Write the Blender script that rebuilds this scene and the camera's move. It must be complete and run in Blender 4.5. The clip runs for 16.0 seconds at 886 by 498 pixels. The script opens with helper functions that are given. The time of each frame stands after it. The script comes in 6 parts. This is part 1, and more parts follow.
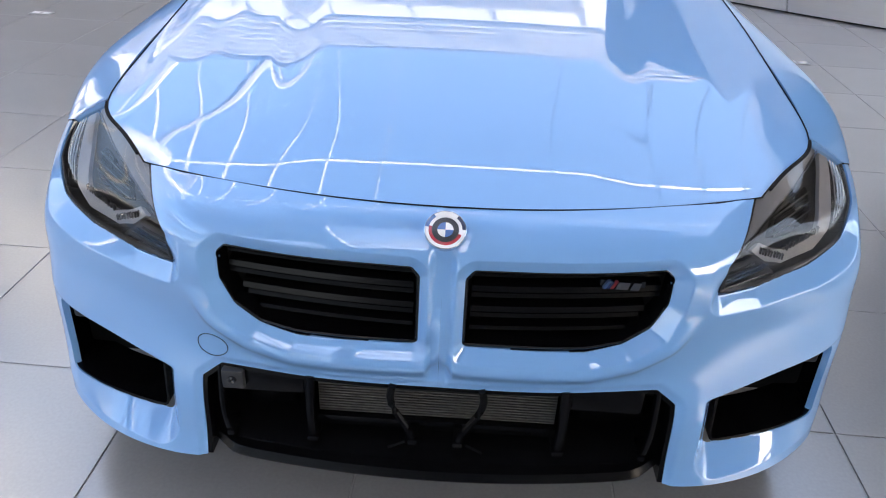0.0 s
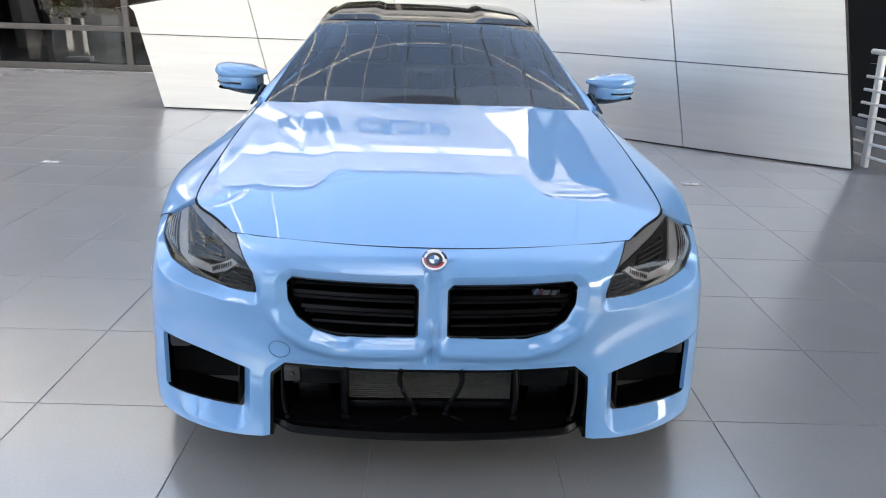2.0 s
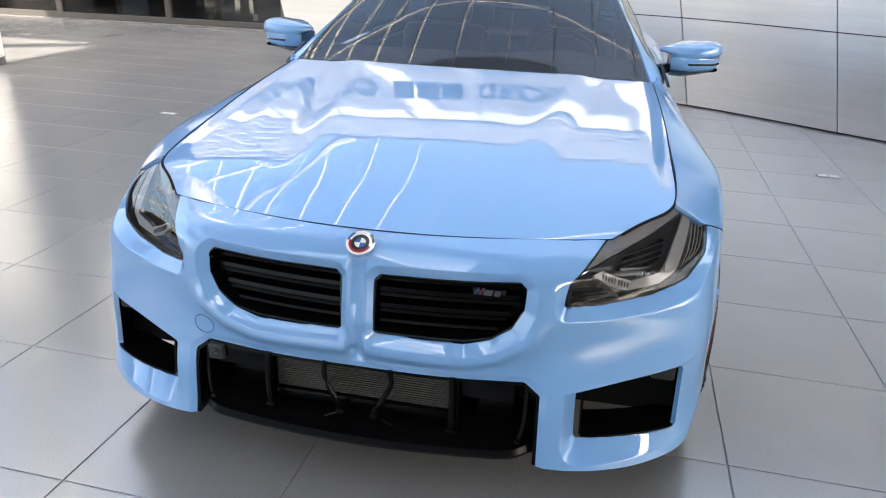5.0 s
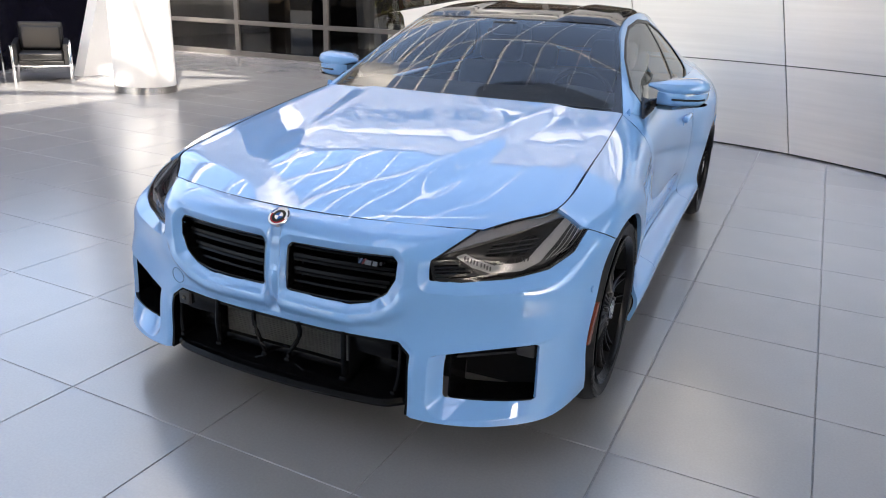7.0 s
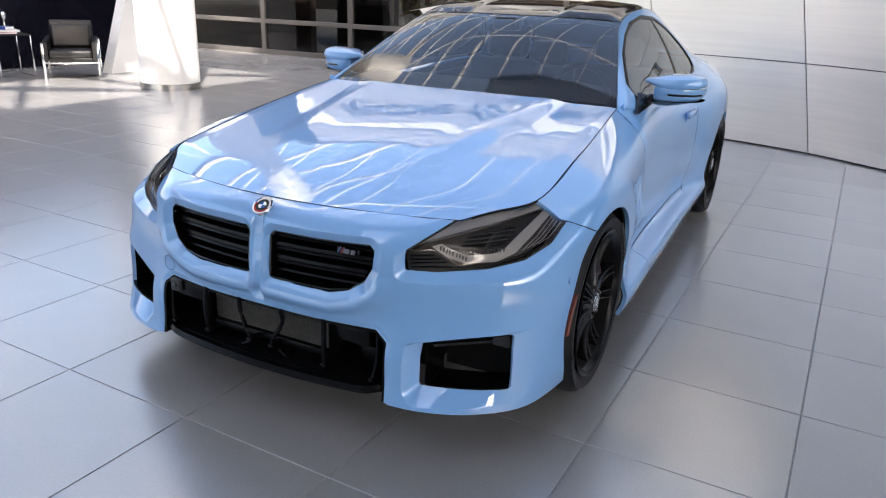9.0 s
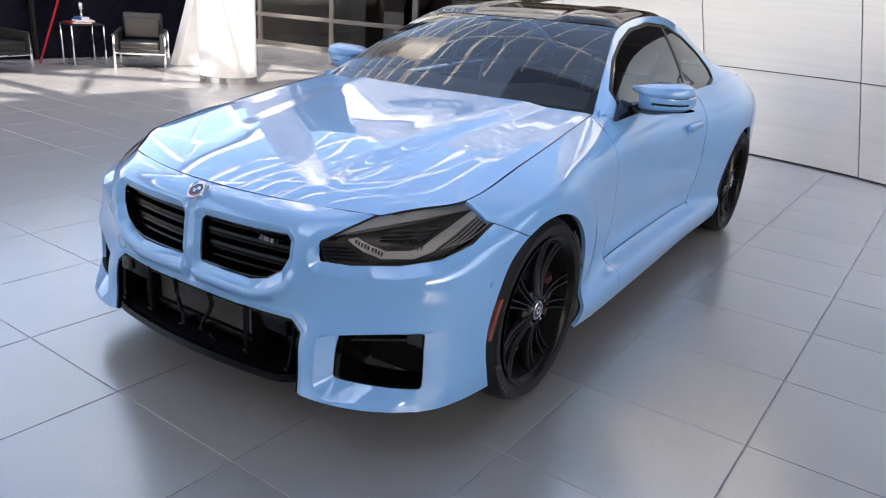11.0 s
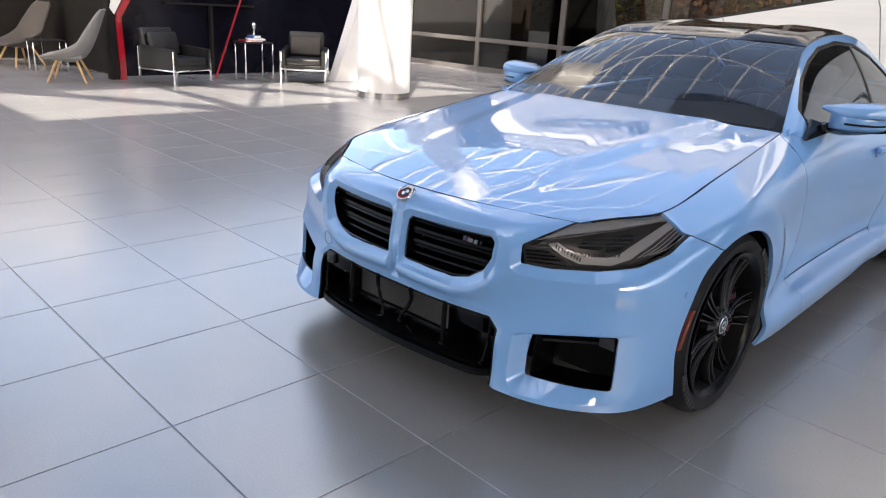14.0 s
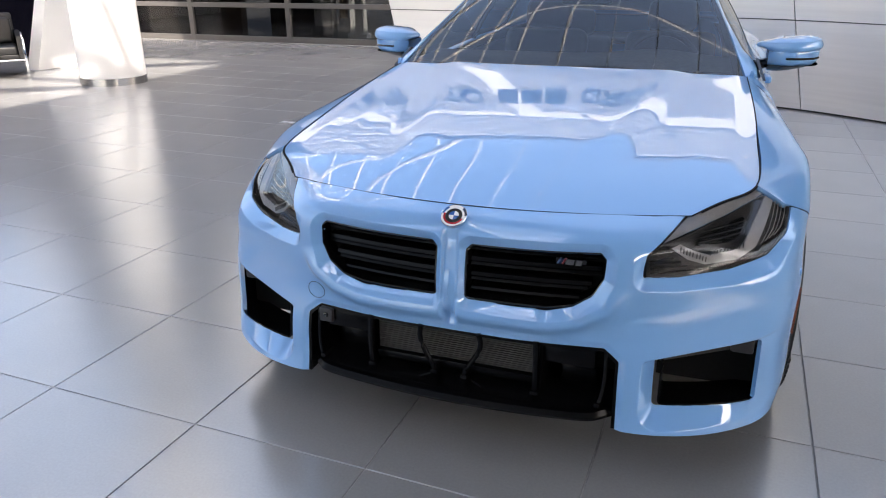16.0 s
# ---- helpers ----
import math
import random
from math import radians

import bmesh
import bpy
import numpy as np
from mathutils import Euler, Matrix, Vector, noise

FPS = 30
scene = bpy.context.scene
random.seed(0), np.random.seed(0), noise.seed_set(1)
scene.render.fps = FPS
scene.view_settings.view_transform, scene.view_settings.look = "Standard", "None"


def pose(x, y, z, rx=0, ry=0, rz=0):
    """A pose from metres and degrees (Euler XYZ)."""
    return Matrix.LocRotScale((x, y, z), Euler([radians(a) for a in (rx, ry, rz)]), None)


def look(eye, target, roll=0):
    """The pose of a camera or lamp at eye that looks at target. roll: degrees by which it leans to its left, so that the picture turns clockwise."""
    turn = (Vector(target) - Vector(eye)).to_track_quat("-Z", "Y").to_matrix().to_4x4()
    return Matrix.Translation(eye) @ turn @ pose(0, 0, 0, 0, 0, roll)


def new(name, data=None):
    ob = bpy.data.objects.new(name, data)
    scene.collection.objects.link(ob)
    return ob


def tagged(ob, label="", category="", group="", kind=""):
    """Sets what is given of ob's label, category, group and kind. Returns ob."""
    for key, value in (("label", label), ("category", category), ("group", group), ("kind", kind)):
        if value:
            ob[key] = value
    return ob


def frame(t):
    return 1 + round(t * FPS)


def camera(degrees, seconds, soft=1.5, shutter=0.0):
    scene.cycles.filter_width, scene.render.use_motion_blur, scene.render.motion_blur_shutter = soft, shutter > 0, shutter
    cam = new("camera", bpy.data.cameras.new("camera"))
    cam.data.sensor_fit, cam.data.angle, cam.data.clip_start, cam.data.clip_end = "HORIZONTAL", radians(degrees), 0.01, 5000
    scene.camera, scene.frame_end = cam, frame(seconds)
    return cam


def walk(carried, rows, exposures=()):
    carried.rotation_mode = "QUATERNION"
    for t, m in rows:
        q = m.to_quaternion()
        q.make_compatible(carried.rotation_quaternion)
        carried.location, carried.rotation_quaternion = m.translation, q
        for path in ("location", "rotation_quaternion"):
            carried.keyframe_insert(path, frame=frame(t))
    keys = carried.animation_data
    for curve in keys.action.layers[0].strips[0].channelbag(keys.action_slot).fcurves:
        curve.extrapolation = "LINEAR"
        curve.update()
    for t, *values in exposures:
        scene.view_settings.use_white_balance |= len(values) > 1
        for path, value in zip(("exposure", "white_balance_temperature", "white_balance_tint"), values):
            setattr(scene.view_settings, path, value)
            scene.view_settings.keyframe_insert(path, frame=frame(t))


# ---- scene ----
cam = camera(62.7, 16.0, soft=1.1)
PATH = [
    (0, (0.024, -1.092, 1.333), (-0.018, 0.622, 0.304), 2.7),
    (0.5, (-0.003, -1.341, 1.363), (0.001, 0.439, 0.451), 2.2),
    (1, (-0.021, -1.585, 1.393), (0.032, 0.247, 0.592), 1.8),
    (1.5, (-0.027, -1.801, 1.4), (0.046, 0.062, 0.676), 1.8),
    (2, (-0.062, -1.892, 1.421), (0.023, -0.009, 0.752), 2.0),
    (2.5, (-0.069, -1.91, 1.427), (0.021, -0.016, 0.791), 1.8),
    (3, (-0.049, -1.887, 1.425), (0.022, 0.011, 0.798), 1.3),
    (3.5, (0.015, -1.842, 1.411), (0.031, 0.048, 0.759), 0.8),
    (4, (0.108, -1.724, 1.38), (0.048, 0.15, 0.683), 1.0),
    (4.5, (0.246, -1.605, 1.384), (0.064, 0.244, 0.643), 1.7),
    (5, (0.508, -1.569, 1.383), (0.156, 0.246, 0.621), 2.1),
    (7.5, (1.421, -1.782, 1.387), (0.609, -0.074, 0.737), 1.9),
    (8, (1.437, -1.795, 1.397), (0.615, -0.091, 0.747), 1.6),
    (8.5, (1.467, -1.772, 1.395), (0.638, -0.071, 0.747), 1.6),
    (9, (1.506, -1.709, 1.375), (0.654, -0.027, 0.706), 2.1),
    (9.5, (1.506, -1.55, 1.353), (0.624, 0.103, 0.652), 2.8),
    (10, (1.552, -1.39, 1.353), (0.631, 0.241, 0.654), 3.8),
    (12.5, (2.33, -1.589, 1.379), (1.145, -0.097, 0.771), 3.5),
    (13, (2.289, -1.585, 1.363), (1.06, -0.138, 0.733), 4.1),
    (13.5, (2.05, -1.669, 1.366), (0.784, -0.259, 0.726), 4.1),
    (14, (1.801, -1.715, 1.352), (0.504, -0.333, 0.714), 3.5),
    (14.5, (1.487, -1.717, 1.353), (0.188, -0.332, 0.726), 2.3),
    (15, (1.179, -1.775, 1.35), (0.037, -0.262, 0.712), 0.7),
    (15.5, (0.881, -1.812, 1.367), (-0.008, -0.157, 0.683), -0.3),
    (16, (0.605, -1.755, 1.345), (-0.032, -0.004, 0.618), -0.3),
]
walk(cam, [(t, look(eye, target, roll)) for t, eye, target, roll in PATH], [(0.0, 2.66, 6900, 12), (1.0, 2.74, 7000, 7), (3.0, 2.70, 6800, 7), (5.0, 2.70, 7150, 8), (8.0, 2.42, 6800, 12), (12.5, 2.42, 6800, 12), (14.0, 2.38, 7050, 13), (16.0, 2.42, 6900, 12)])

# ---------------------------------------------------------------- light
SUN_DIR = Vector((0.56, -0.62, 0.72)).normalized()          # towards the sun
world = bpy.data.worlds.new("sky")
scene.world = world
world.use_nodes = True
wn = world.node_tree
sky = wn.nodes.new("ShaderNodeTexSky")
sky.sky_type = "NISHITA"
sky.sun_disc = False
sky.sun_elevation = math.asin(SUN_DIR.z)
sky.sun_rotation = math.atan2(SUN_DIR.x, SUN_DIR.y)
sky.air_density, sky.dust_density, sky.ozone_density = 1.0, 4.0, 0.6
wn.links.new(sky.outputs[0], wn.nodes["Background"].inputs[0])
wn.nodes["Background"].inputs[1].default_value = 0.15
sun = new("sun", bpy.data.lights.new("sun", "SUN"))
sun.data.energy, sun.data.angle, sun.data.color = 2.3, radians(0.53), (1.0, 0.95, 0.87)
sun.matrix_world = look((0, 0, 30), Vector((0, 0, 30)) - SUN_DIR)


# ---------------------------------------------------------------- materials
def material(name, color=(0.5, 0.5, 0.5), rough=0.5, metal=0.0, coat=0.0, coat_rough=0.03, spec=0.5,
             grain=0.0, grain_scale=60.0, blotch=0.0, blotch_scale=2.0, bump=0.0, bump_scale=80.0, stretch=(1, 1, 1),
             rough_var=0.0, random_value=0.0):
    """A principled surface whose colour, gloss and relief vary at two scales."""
    m = bpy.data.materials.new(name)
    m.use_nodes = True
    nt = m.node_tree
    b = nt.nodes["Principled BSDF"]
    b.inputs["Roughness"].default_value = rough
    b.inputs["Metallic"].default_value = metal
    b.inputs["Coat Weight"].default_value = coat
    b.inputs["Coat Roughness"].default_value = coat_rough
    b.inputs["Specular IOR Level"].default_value = spec
    b.inputs["Base Color"].default_value = (*color, 1)
    co = nt.nodes.new("ShaderNodeTexCoord")
    mp = nt.nodes.new("ShaderNodeMapping")
    mp.inputs["Scale"].default_value = stretch
    nt.links.new(co.outputs["Object"], mp.inputs[0])

    def noise_node(scale, detail=4):
        n = nt.nodes.new("ShaderNodeTexNoise")
        n.inputs["Scale"].default_value, n.inputs["Detail"].default_value = scale, detail
        nt.links.new(mp.outputs[0], n.inputs["Vector"])
        return n

    if grain or blotch or random_value:
        value = None
        for amount, scale in ((grain, grain_scale), (blotch, blotch_scale)):
            if amount:
                r = nt.nodes.new("ShaderNodeMapRange")
                r.inputs[1].default_value, r.inputs[2].default_value = 0.25, 0.75
                r.inputs[3].default_value, r.inputs[4].default_value = 1 - amount, 1 + amount
                nt.links.new(noise_node(scale).outputs[0], r.inputs[0])
                value = mul(nt, value, r.outputs[0])
        if random_value:
            info = nt.nodes.new("ShaderNodeObjectInfo")
            r = nt.nodes.new("ShaderNodeMapRange")
            r.inputs[3].default_value, r.inputs[4].default_value = 1 - random_value, 1 + random_value
            nt.links.new(info.outputs["Random"], r.inputs[0])
            value = mul(nt, value, r.outputs[0])
        hsv = nt.nodes.new("ShaderNodeHueSaturation")
        hsv.inputs["Color"].default_value = (*color, 1)
        nt.links.new(value, hsv.inputs["Value"])
        nt.links.new(hsv.outputs[0], b.inputs["Base Color"])
    if rough_var:
        r = nt.nodes.new("ShaderNodeMapRange")
        r.inputs[3].default_value, r.inputs[4].default_value = rough - rough_var, rough + rough_var
        nt.links.new(noise_node(blotch_scale * 1.7).outputs[0], r.inputs[0])
        nt.links.new(r.outputs[0], b.inputs["Roughness"])
    if bump:
        bp = nt.nodes.new("ShaderNodeBump")
        bp.inputs["Strength"].default_value, bp.inputs["Distance"].default_value = bump, 0.002
        nt.links.new(noise_node(bump_scale).outputs[0], bp.inputs["Height"])
        nt.links.new(bp.outputs[0], b.inputs["Normal"])
    return m


def mul(nt, a, b):
    if a is None:
        return b
    n = nt.nodes.new("ShaderNodeMath")
    n.operation = "MULTIPLY"
    nt.links.new(a, n.inputs[0])
    nt.links.new(b, n.inputs[1])
    return n.outputs[0]


def thin_glass(name, tint, gloss_rough=0.0, ior=1.5):
    """A pane: clear or tinted, with the mirror of its surface by Fresnel."""
    m = bpy.data.materials.new(name)
    m.use_nodes = True
    nt = m.node_tree
    nt.nodes.remove(nt.nodes["Principled BSDF"])
    tr, gl, fr, mx = (nt.nodes.new("ShaderNode" + k) for k in ("BsdfTransparent", "BsdfGlossy", "Fresnel", "MixShader"))
    tr.inputs[0].default_value = (*tint, 1)
    gl.inputs["Roughness"].default_value = gloss_rough
    fr.inputs[0].default_value = ior
    nt.links.new(fr.outputs[0], mx.inputs[0])
    nt.links.new(tr.outputs[0], mx.inputs[1])
    nt.links.new(gl.outputs[0], mx.inputs[2])
    nt.links.new(mx.outputs[0], nt.nodes["Material Output"].inputs[0])
    return m


paint = material("blue_car_paint", (0.178, 0.396, 0.725), 0.45, coat=1.0, coat_rough=0.004, grain=0.03, grain_scale=900, spec=0.2)
paint.node_tree.nodes["Principled BSDF"].inputs["Coat IOR"].default_value = 1.85
gloss_black = material("gloss_black_plastic", (0.006, 0.006, 0.007), 0.12, coat=0.4, grain=0.1)
satin_black = material("satin_black_plastic", (0.012, 0.012, 0.013), 0.42, grain=0.15, bump=0.15, bump_scale=600)
# near black for liners; also stands in for shade inside the shut gaps
liner_shade_black = material("dark_liner_and_gap_shade", (0.004, 0.004, 0.0045), 0.8, spec=0.2, grain=0.2)
carbon = material("carbon_fibre_roof", (0.006, 0.006, 0.007), 0.06, spec=0.4, coat=0.0, coat_rough=0.02, grain=0.4, grain_scale=400)
wheel_black = material("black_wheel_lacquer", (0.007, 0.007, 0.008), 0.26, spec=0.6, coat=0.15, grain=0.1)
rubber = material("tyre_rubber", (0.013, 0.013, 0.014), 0.62, spec=0.3, grain=0.15, bump=0.3, bump_scale=250, rough_var=0.08)
letter_grey = material("worn_grey_letters", (0.03, 0.03, 0.031), 0.7, grain=0.2)
chrome = material("bright_chrome", (0.75, 0.76, 0.78), 0.08, metal=1.0, grain=0.03)
dark_chrome = material("dark_chrome", (0.22, 0.22, 0.23), 0.2, metal=1.0, grain=0.05)
disc_steel = material("brake_disc_steel", (0.10, 0.10, 0.105), 0.35, metal=1.0, grain=0.1, stretch=(1, 1, 1))
caliper_paint = material("dark_red_caliper_paint", (0.045, 0.006, 0.01), 0.35, grain=0.1)
orange_lens = material("amber_marker_lens", (0.20, 0.05, 0.028), 0.2, coat=0.6, grain=0.15, grain_scale=300)
badge_blue = material("badge_blue", (0.03, 0.07, 0.16), 0.3, grain=0.05)
badge_red = material("badge_red", (0.16, 0.015, 0.02), 0.3, grain=0.05)
white_enamel = material("white_enamel", (0.82, 0.82, 0.82), 0.15, coat=1.0, grain=0.02)
blue_enamel = material("blue_enamel", (0.02, 0.11, 0.36), 0.15, coat=1.0, grain=0.02)
navy_enamel = material("navy_enamel", (0.012, 0.02, 0.07), 0.15, coat=1.0, grain=0.02)
red_enamel = material("red_enamel", (0.42, 0.01, 0.02), 0.15, coat=1.0, grain=0.02)
sensor_grey = material("dark_grey_sensor_cover", (0.03, 0.03, 0.031), 0.4, grain=0.1)
lamp_grey = material("lamp_bezel_grey", (0.13, 0.13, 0.135), 0.3, metal=0.4, grain=0.15)
lamp_guide = material("lamp_light_guide", (0.62, 0.62, 0.62), 0.25, coat=0.5, grain=0.05)
grille_black = material("grille_bar_black", (0.0025, 0.0025, 0.003), 0.27, spec=0.14, grain=0.1)
lamp_bowl = material("lamp_bowl_grey", (0.06, 0.06, 0.061), 0.3, grain=0.1, grain_scale=90)
lamp_mirror = material("lamp_reflector", (0.62, 0.62, 0.63), 0.24, metal=0.4, grain=0.06)
radiator = material("radiator_fins", (0.13, 0.126, 0.118), 0.5, metal=0.6, grain=0.2)
interior_black = material("interior_black_leather", (0.03, 0.03, 0.032), 0.5, grain=0.2, bump=0.25, bump_scale=300)
dash_top = material("dashboard_grain", (0.13, 0.13, 0.125), 0.6, grain=0.2, bump=0.25, bump_scale=300)
windscreen_glass = thin_glass("windscreen_glass", (0.84, 0.87, 0.87), ior=1.7)
side_glass = thin_glass("side_window_glass", (0.76, 0.79, 0.78), ior=2.5)
lens_glass = thin_glass("lamp_lens_glass", (0.80, 0.80, 0.81), ior=1.42)
# the next two tints set how faint the sun patches below their panes are
roof_glass = thin_glass("tinted_sun_dimming_glass", (0.27, 0.27, 0.27), ior=1.5)
vault_glass = thin_glass("light_sun_dimming_glass", (0.60, 0.60, 0.60), ior=1.5)
pane_glass = thin_glass("facade_pane_glass", (0.38, 0.385, 0.385), ior=1.52)

tile_mat = material("grey_porcelain_tile", (0.29, 0.287, 0.284), 0.23, spec=1.0, grain=0.05, grain_scale=120, blotch=0.08, blotch_scale=1.3,
                    bump=0.03, bump_scale=60, random_value=0.03)
tile_mat.node_tree.nodes["Principled BSDF"].inputs["IOR"].default_value = 1.85
grout = material("dark_grout", (0.26, 0.255, 0.25), 0.85, grain=0.2, grain_scale=200)
alu = material("brushed_aluminium_cladding", (0.80, 0.76, 0.735), 0.32, metal=0.75, grain=0.015, grain_scale=14, blotch=0.05,
               blotch_scale=0.8, stretch=(1, 1, 30), bump=0.02, bump_scale=20, rough_var=0.06)
alu_edge = material("aluminium_edge", (0.35, 0.34, 0.33), 0.3, metal=0.9, grain=0.1)
dark_gap = material("dark_joint", (0.03, 0.028, 0.026), 0.8, grain=0.1)
white_paint = material("white_wall_paint", (0.78, 0.78, 0.77), 0.6, grain=0.02, blotch=0.04, blotch_scale=0.7, bump=0.05)
hall_grey = material("grey_wall_paint", (0.42, 0.415, 0.41), 0.6, grain=0.03, blotch=0.06, blotch_scale=0.7)
white_steel = material("white_steel_paint", (0.80, 0.80, 0.80), 0.35, grain=0.03, blotch=0.05)
column_paint = material("white_column_paint", (0.68, 0.68, 0.675), 0.45, grain=0.02, blotch=0.03, blotch_scale=1.1)
steel_band = material("stainless_base_band", (0.45, 0.44, 0.43), 0.25, metal=1.0, grain=0.06)
navy_wall = material("dark_navy_panel", (0.004, 0.004, 0.009), 0.2, spec=0.2, grain=0.1, blotch=0.2, blotch_scale=0.9)
charcoal = material("charcoal_panel", (0.012, 0.011, 0.0105), 0.7, spec=0.2, grain=0.1, blotch=0.15)
red_trim = material("red_lacquered_trim", (0.34, 0.006, 0.018), 0.3, coat=0.5, grain=0.05)
mullion = material("grey_aluminium_mullion", (0.12, 0.112, 0.105), 0.4, metal=0.3, grain=0.05)
brown_panel = material("brown_spandrel_panel", (0.10, 0.075, 0.055), 0.4, grain=0.12, blotch=0.2, blotch_scale=0.8)
leather = material("charcoal_leather", (0.007, 0.007, 0.008), 0.42, grain=0.12, blotch=0.12, bump=0.2, bump_scale=220)
felt = material("light_grey_felt", (0.22, 0.216, 0.21), 0.9, grain=0.12, grain_scale=300, bump=0.4, bump_scale=400)
felt_dark = material("mid_grey_felt", (0.07, 0.064, 0.06), 0.9, grain=0.12, grain_scale=300, bump=0.4, bump_scale=400)
oak = material("oak_wood", (0.42, 0.27, 0.12), 0.5, grain=0.2, grain_scale=40, stretch=(1, 1, 0.1))
book_white = material("white_book_paper", (0.75, 0.75, 0.73), 0.6, grain=0.05)
book_blue = material("blue_book_cover", (0.02, 0.06, 0.25), 0.4, grain=0.05)
asphalt = material("asphalt", (0.06, 0.06, 0.06), 0.85, grain=0.2)
leaf_green = material("autumn_green_leaf", (0.10, 0.10, 0.025), 0.6, random_value=0.1, grain=0.4, grain_scale=3)
leaf_rust = material("autumn_rust_leaf", (0.20, 0.085, 0.02), 0.6, random_value=0.1, grain=0.4, grain_scale=3)
bark = material("tree_bark", (0.07, 0.05, 0.035), 0.9, grain=0.3, grain_scale=20)
text_white = material("pale_lettering", (0.6, 0.6, 0.6), 0.5, grain=0.02)
text_dark = material("polished_dark_letters", (0.26, 0.25, 0.24), 0.25, metal=0.8, grain=0.05)
sign_grey = material("grey_sign_letters", (0.02, 0.028, 0.045), 0.45, grain=0.04)


# ---------------------------------------------------------------- mesh helpers
def link_mesh(name, verts, faces, mat, parent=None, label="", smooth=True, sharp=None):
    me = bpy.data.meshes.new(name)
    me.from_pydata([tuple(map(float, v)) for v in verts], [], [tuple(int(i) for i in f) for f in faces])
    me.materials.append(mat)
    if smooth:
        me.polygons.foreach_set("use_smooth", [True] * len(me.polygons))
        if sharp:
            me.set_sharp_from_angle(angle=radians(sharp))
    me.update()
    ob = new(name, me)
    ob.parent = parent
    if label:
        tagged(ob, label)
    return ob


def part(name, bm, mat, parent=None, label="", smooth=True, sharp=35):
    """Links a bmesh as one mesh object under a thing or a part."""
    me = bpy.data.meshes.new(name)
    bmesh.ops.recalc_face_normals(bm, faces=bm.faces)
    bm.to_mesh(me)
    bm.free()
    me.materials.append(mat)
    if smooth:
        me.polygons.foreach_set("use_smooth", [True] * len(me.polygons))
        me.set_sharp_from_angle(angle=radians(sharp))
    ob = new(name, me)
    ob.parent = parent
    if label:
        tagged(ob, label)
    return ob


def thing(name, label, category, group="", at=None):
    ob = new(name)
    ob.empty_display_size = 0.1
    if at is not None:
        ob.matrix_world = at
    return tagged(ob, label, category, group)


def box(bm, lo, hi, bevel=0.0, m=None, seg=2):
    """Adds a box between two corners, with rounded edges."""
    verts = bmesh.ops.create_cube(bm, size=1.0)["verts"]
    lo, hi = Vector(lo), Vector(hi)
    for v in verts:
        v.co = Vector([(a + b) / 2 + c * (b - a) for a, b, c in zip(lo, hi, v.co)])
    if bevel:
        edges = {e for v in verts for e in v.link_edges}
        made = bmesh.ops.bevel(bm, geom=list(edges), offset=bevel, segments=seg, affect="EDGES", profile=0.5)
        verts = list({v for f in made["faces"] for v in f.verts} | {v for v in verts if v.is_valid})
    if m is not None:
        bmesh.ops.transform(bm, matrix=m, verts=verts)
    return bm


def tube(bm, pts, radius, seg=10, closed=False, cap=True):
    """Adds a round bar along a line of points; radius may be a list."""
    pts = [Vector(p) for p in pts]
    n = len(pts)
    rings = []
    up = Vector((0, 0, 1))
    for i, p in enumerate(pts):
        a = pts[(i - 1) % n] if closed or i else pts[0]
        b = pts[(i + 1) % n] if closed or i < n - 1 else pts[-1]
        d = (b - a).normalized()
        side = d.cross(up if abs(d.z) < 0.9 else Vector((0, 1, 0))).normalized()
        top = side.cross(d).normalized()
        r = radius[i] if isinstance(radius, (list, tuple)) else radius
        rings.append([bm.verts.new(p + side * r * math.cos(k * 2 * math.pi / seg) + top * r * math.sin(k * 2 * math.pi / seg))
                      for k in range(seg)])
    for i in range(n if closed else n - 1):
        a, b = rings[i], rings[(i + 1) % n]
        for k in range(seg):
            bm.faces.new((a[k], a[(k + 1) % seg], b[(k + 1) % seg], b[k]))
    if cap and not closed:
        bm.faces.new(rings[0][::-1])
        bm.faces.new(rings[-1])
    return bm


def lathe(bm, profile, seg=48, axis="x", centre=(0, 0, 0), closed=False):
    """Adds a turned body; profile holds (along the axis, radius)."""
    c = Vector(centre)
    rings = []
    for h, r in profile:
        ring = []
        for k in range(seg):
            a = 2 * math.pi * k / seg
            u, v = r * math.cos(a), r * math.sin(a)
            ring.append(bm.verts.new(c + Vector((h, u, v) if axis == "x" else (u, v, h) if axis == "z" else (u, h, v))))
        rings.append(ring)
    for i in range(len(rings) if closed else len(rings) - 1):
        a, b = rings[i], rings[(i + 1) % len(rings)]
        for k in range(seg):
            bm.faces.new((a[k], a[(k + 1) % seg], b[(k + 1) % seg], b[k]))
    return bm


def prism(bm, outline, lo, hi, axis="y"):
    """Adds a flat outline of (a, b) pairs pushed out between lo and hi along an axis."""
    put = {"y": lambda a, b, h: (a, h, b), "x": lambda a, b, h: (h, a, b), "z": lambda a, b, h: (a, b, h)}[axis]
    low = [bm.verts.new(put(a, b, lo)) for a, b in outline]
    top = [bm.verts.new(put(a, b, hi)) for a, b in outline]
    n = len(low)
    bm.faces.new(low[::-1])
    bm.faces.new(top)
    for i in range(n):
        bm.faces.new((low[i], low[(i + 1) % n], top[(i + 1) % n], top[i]))
    return bm


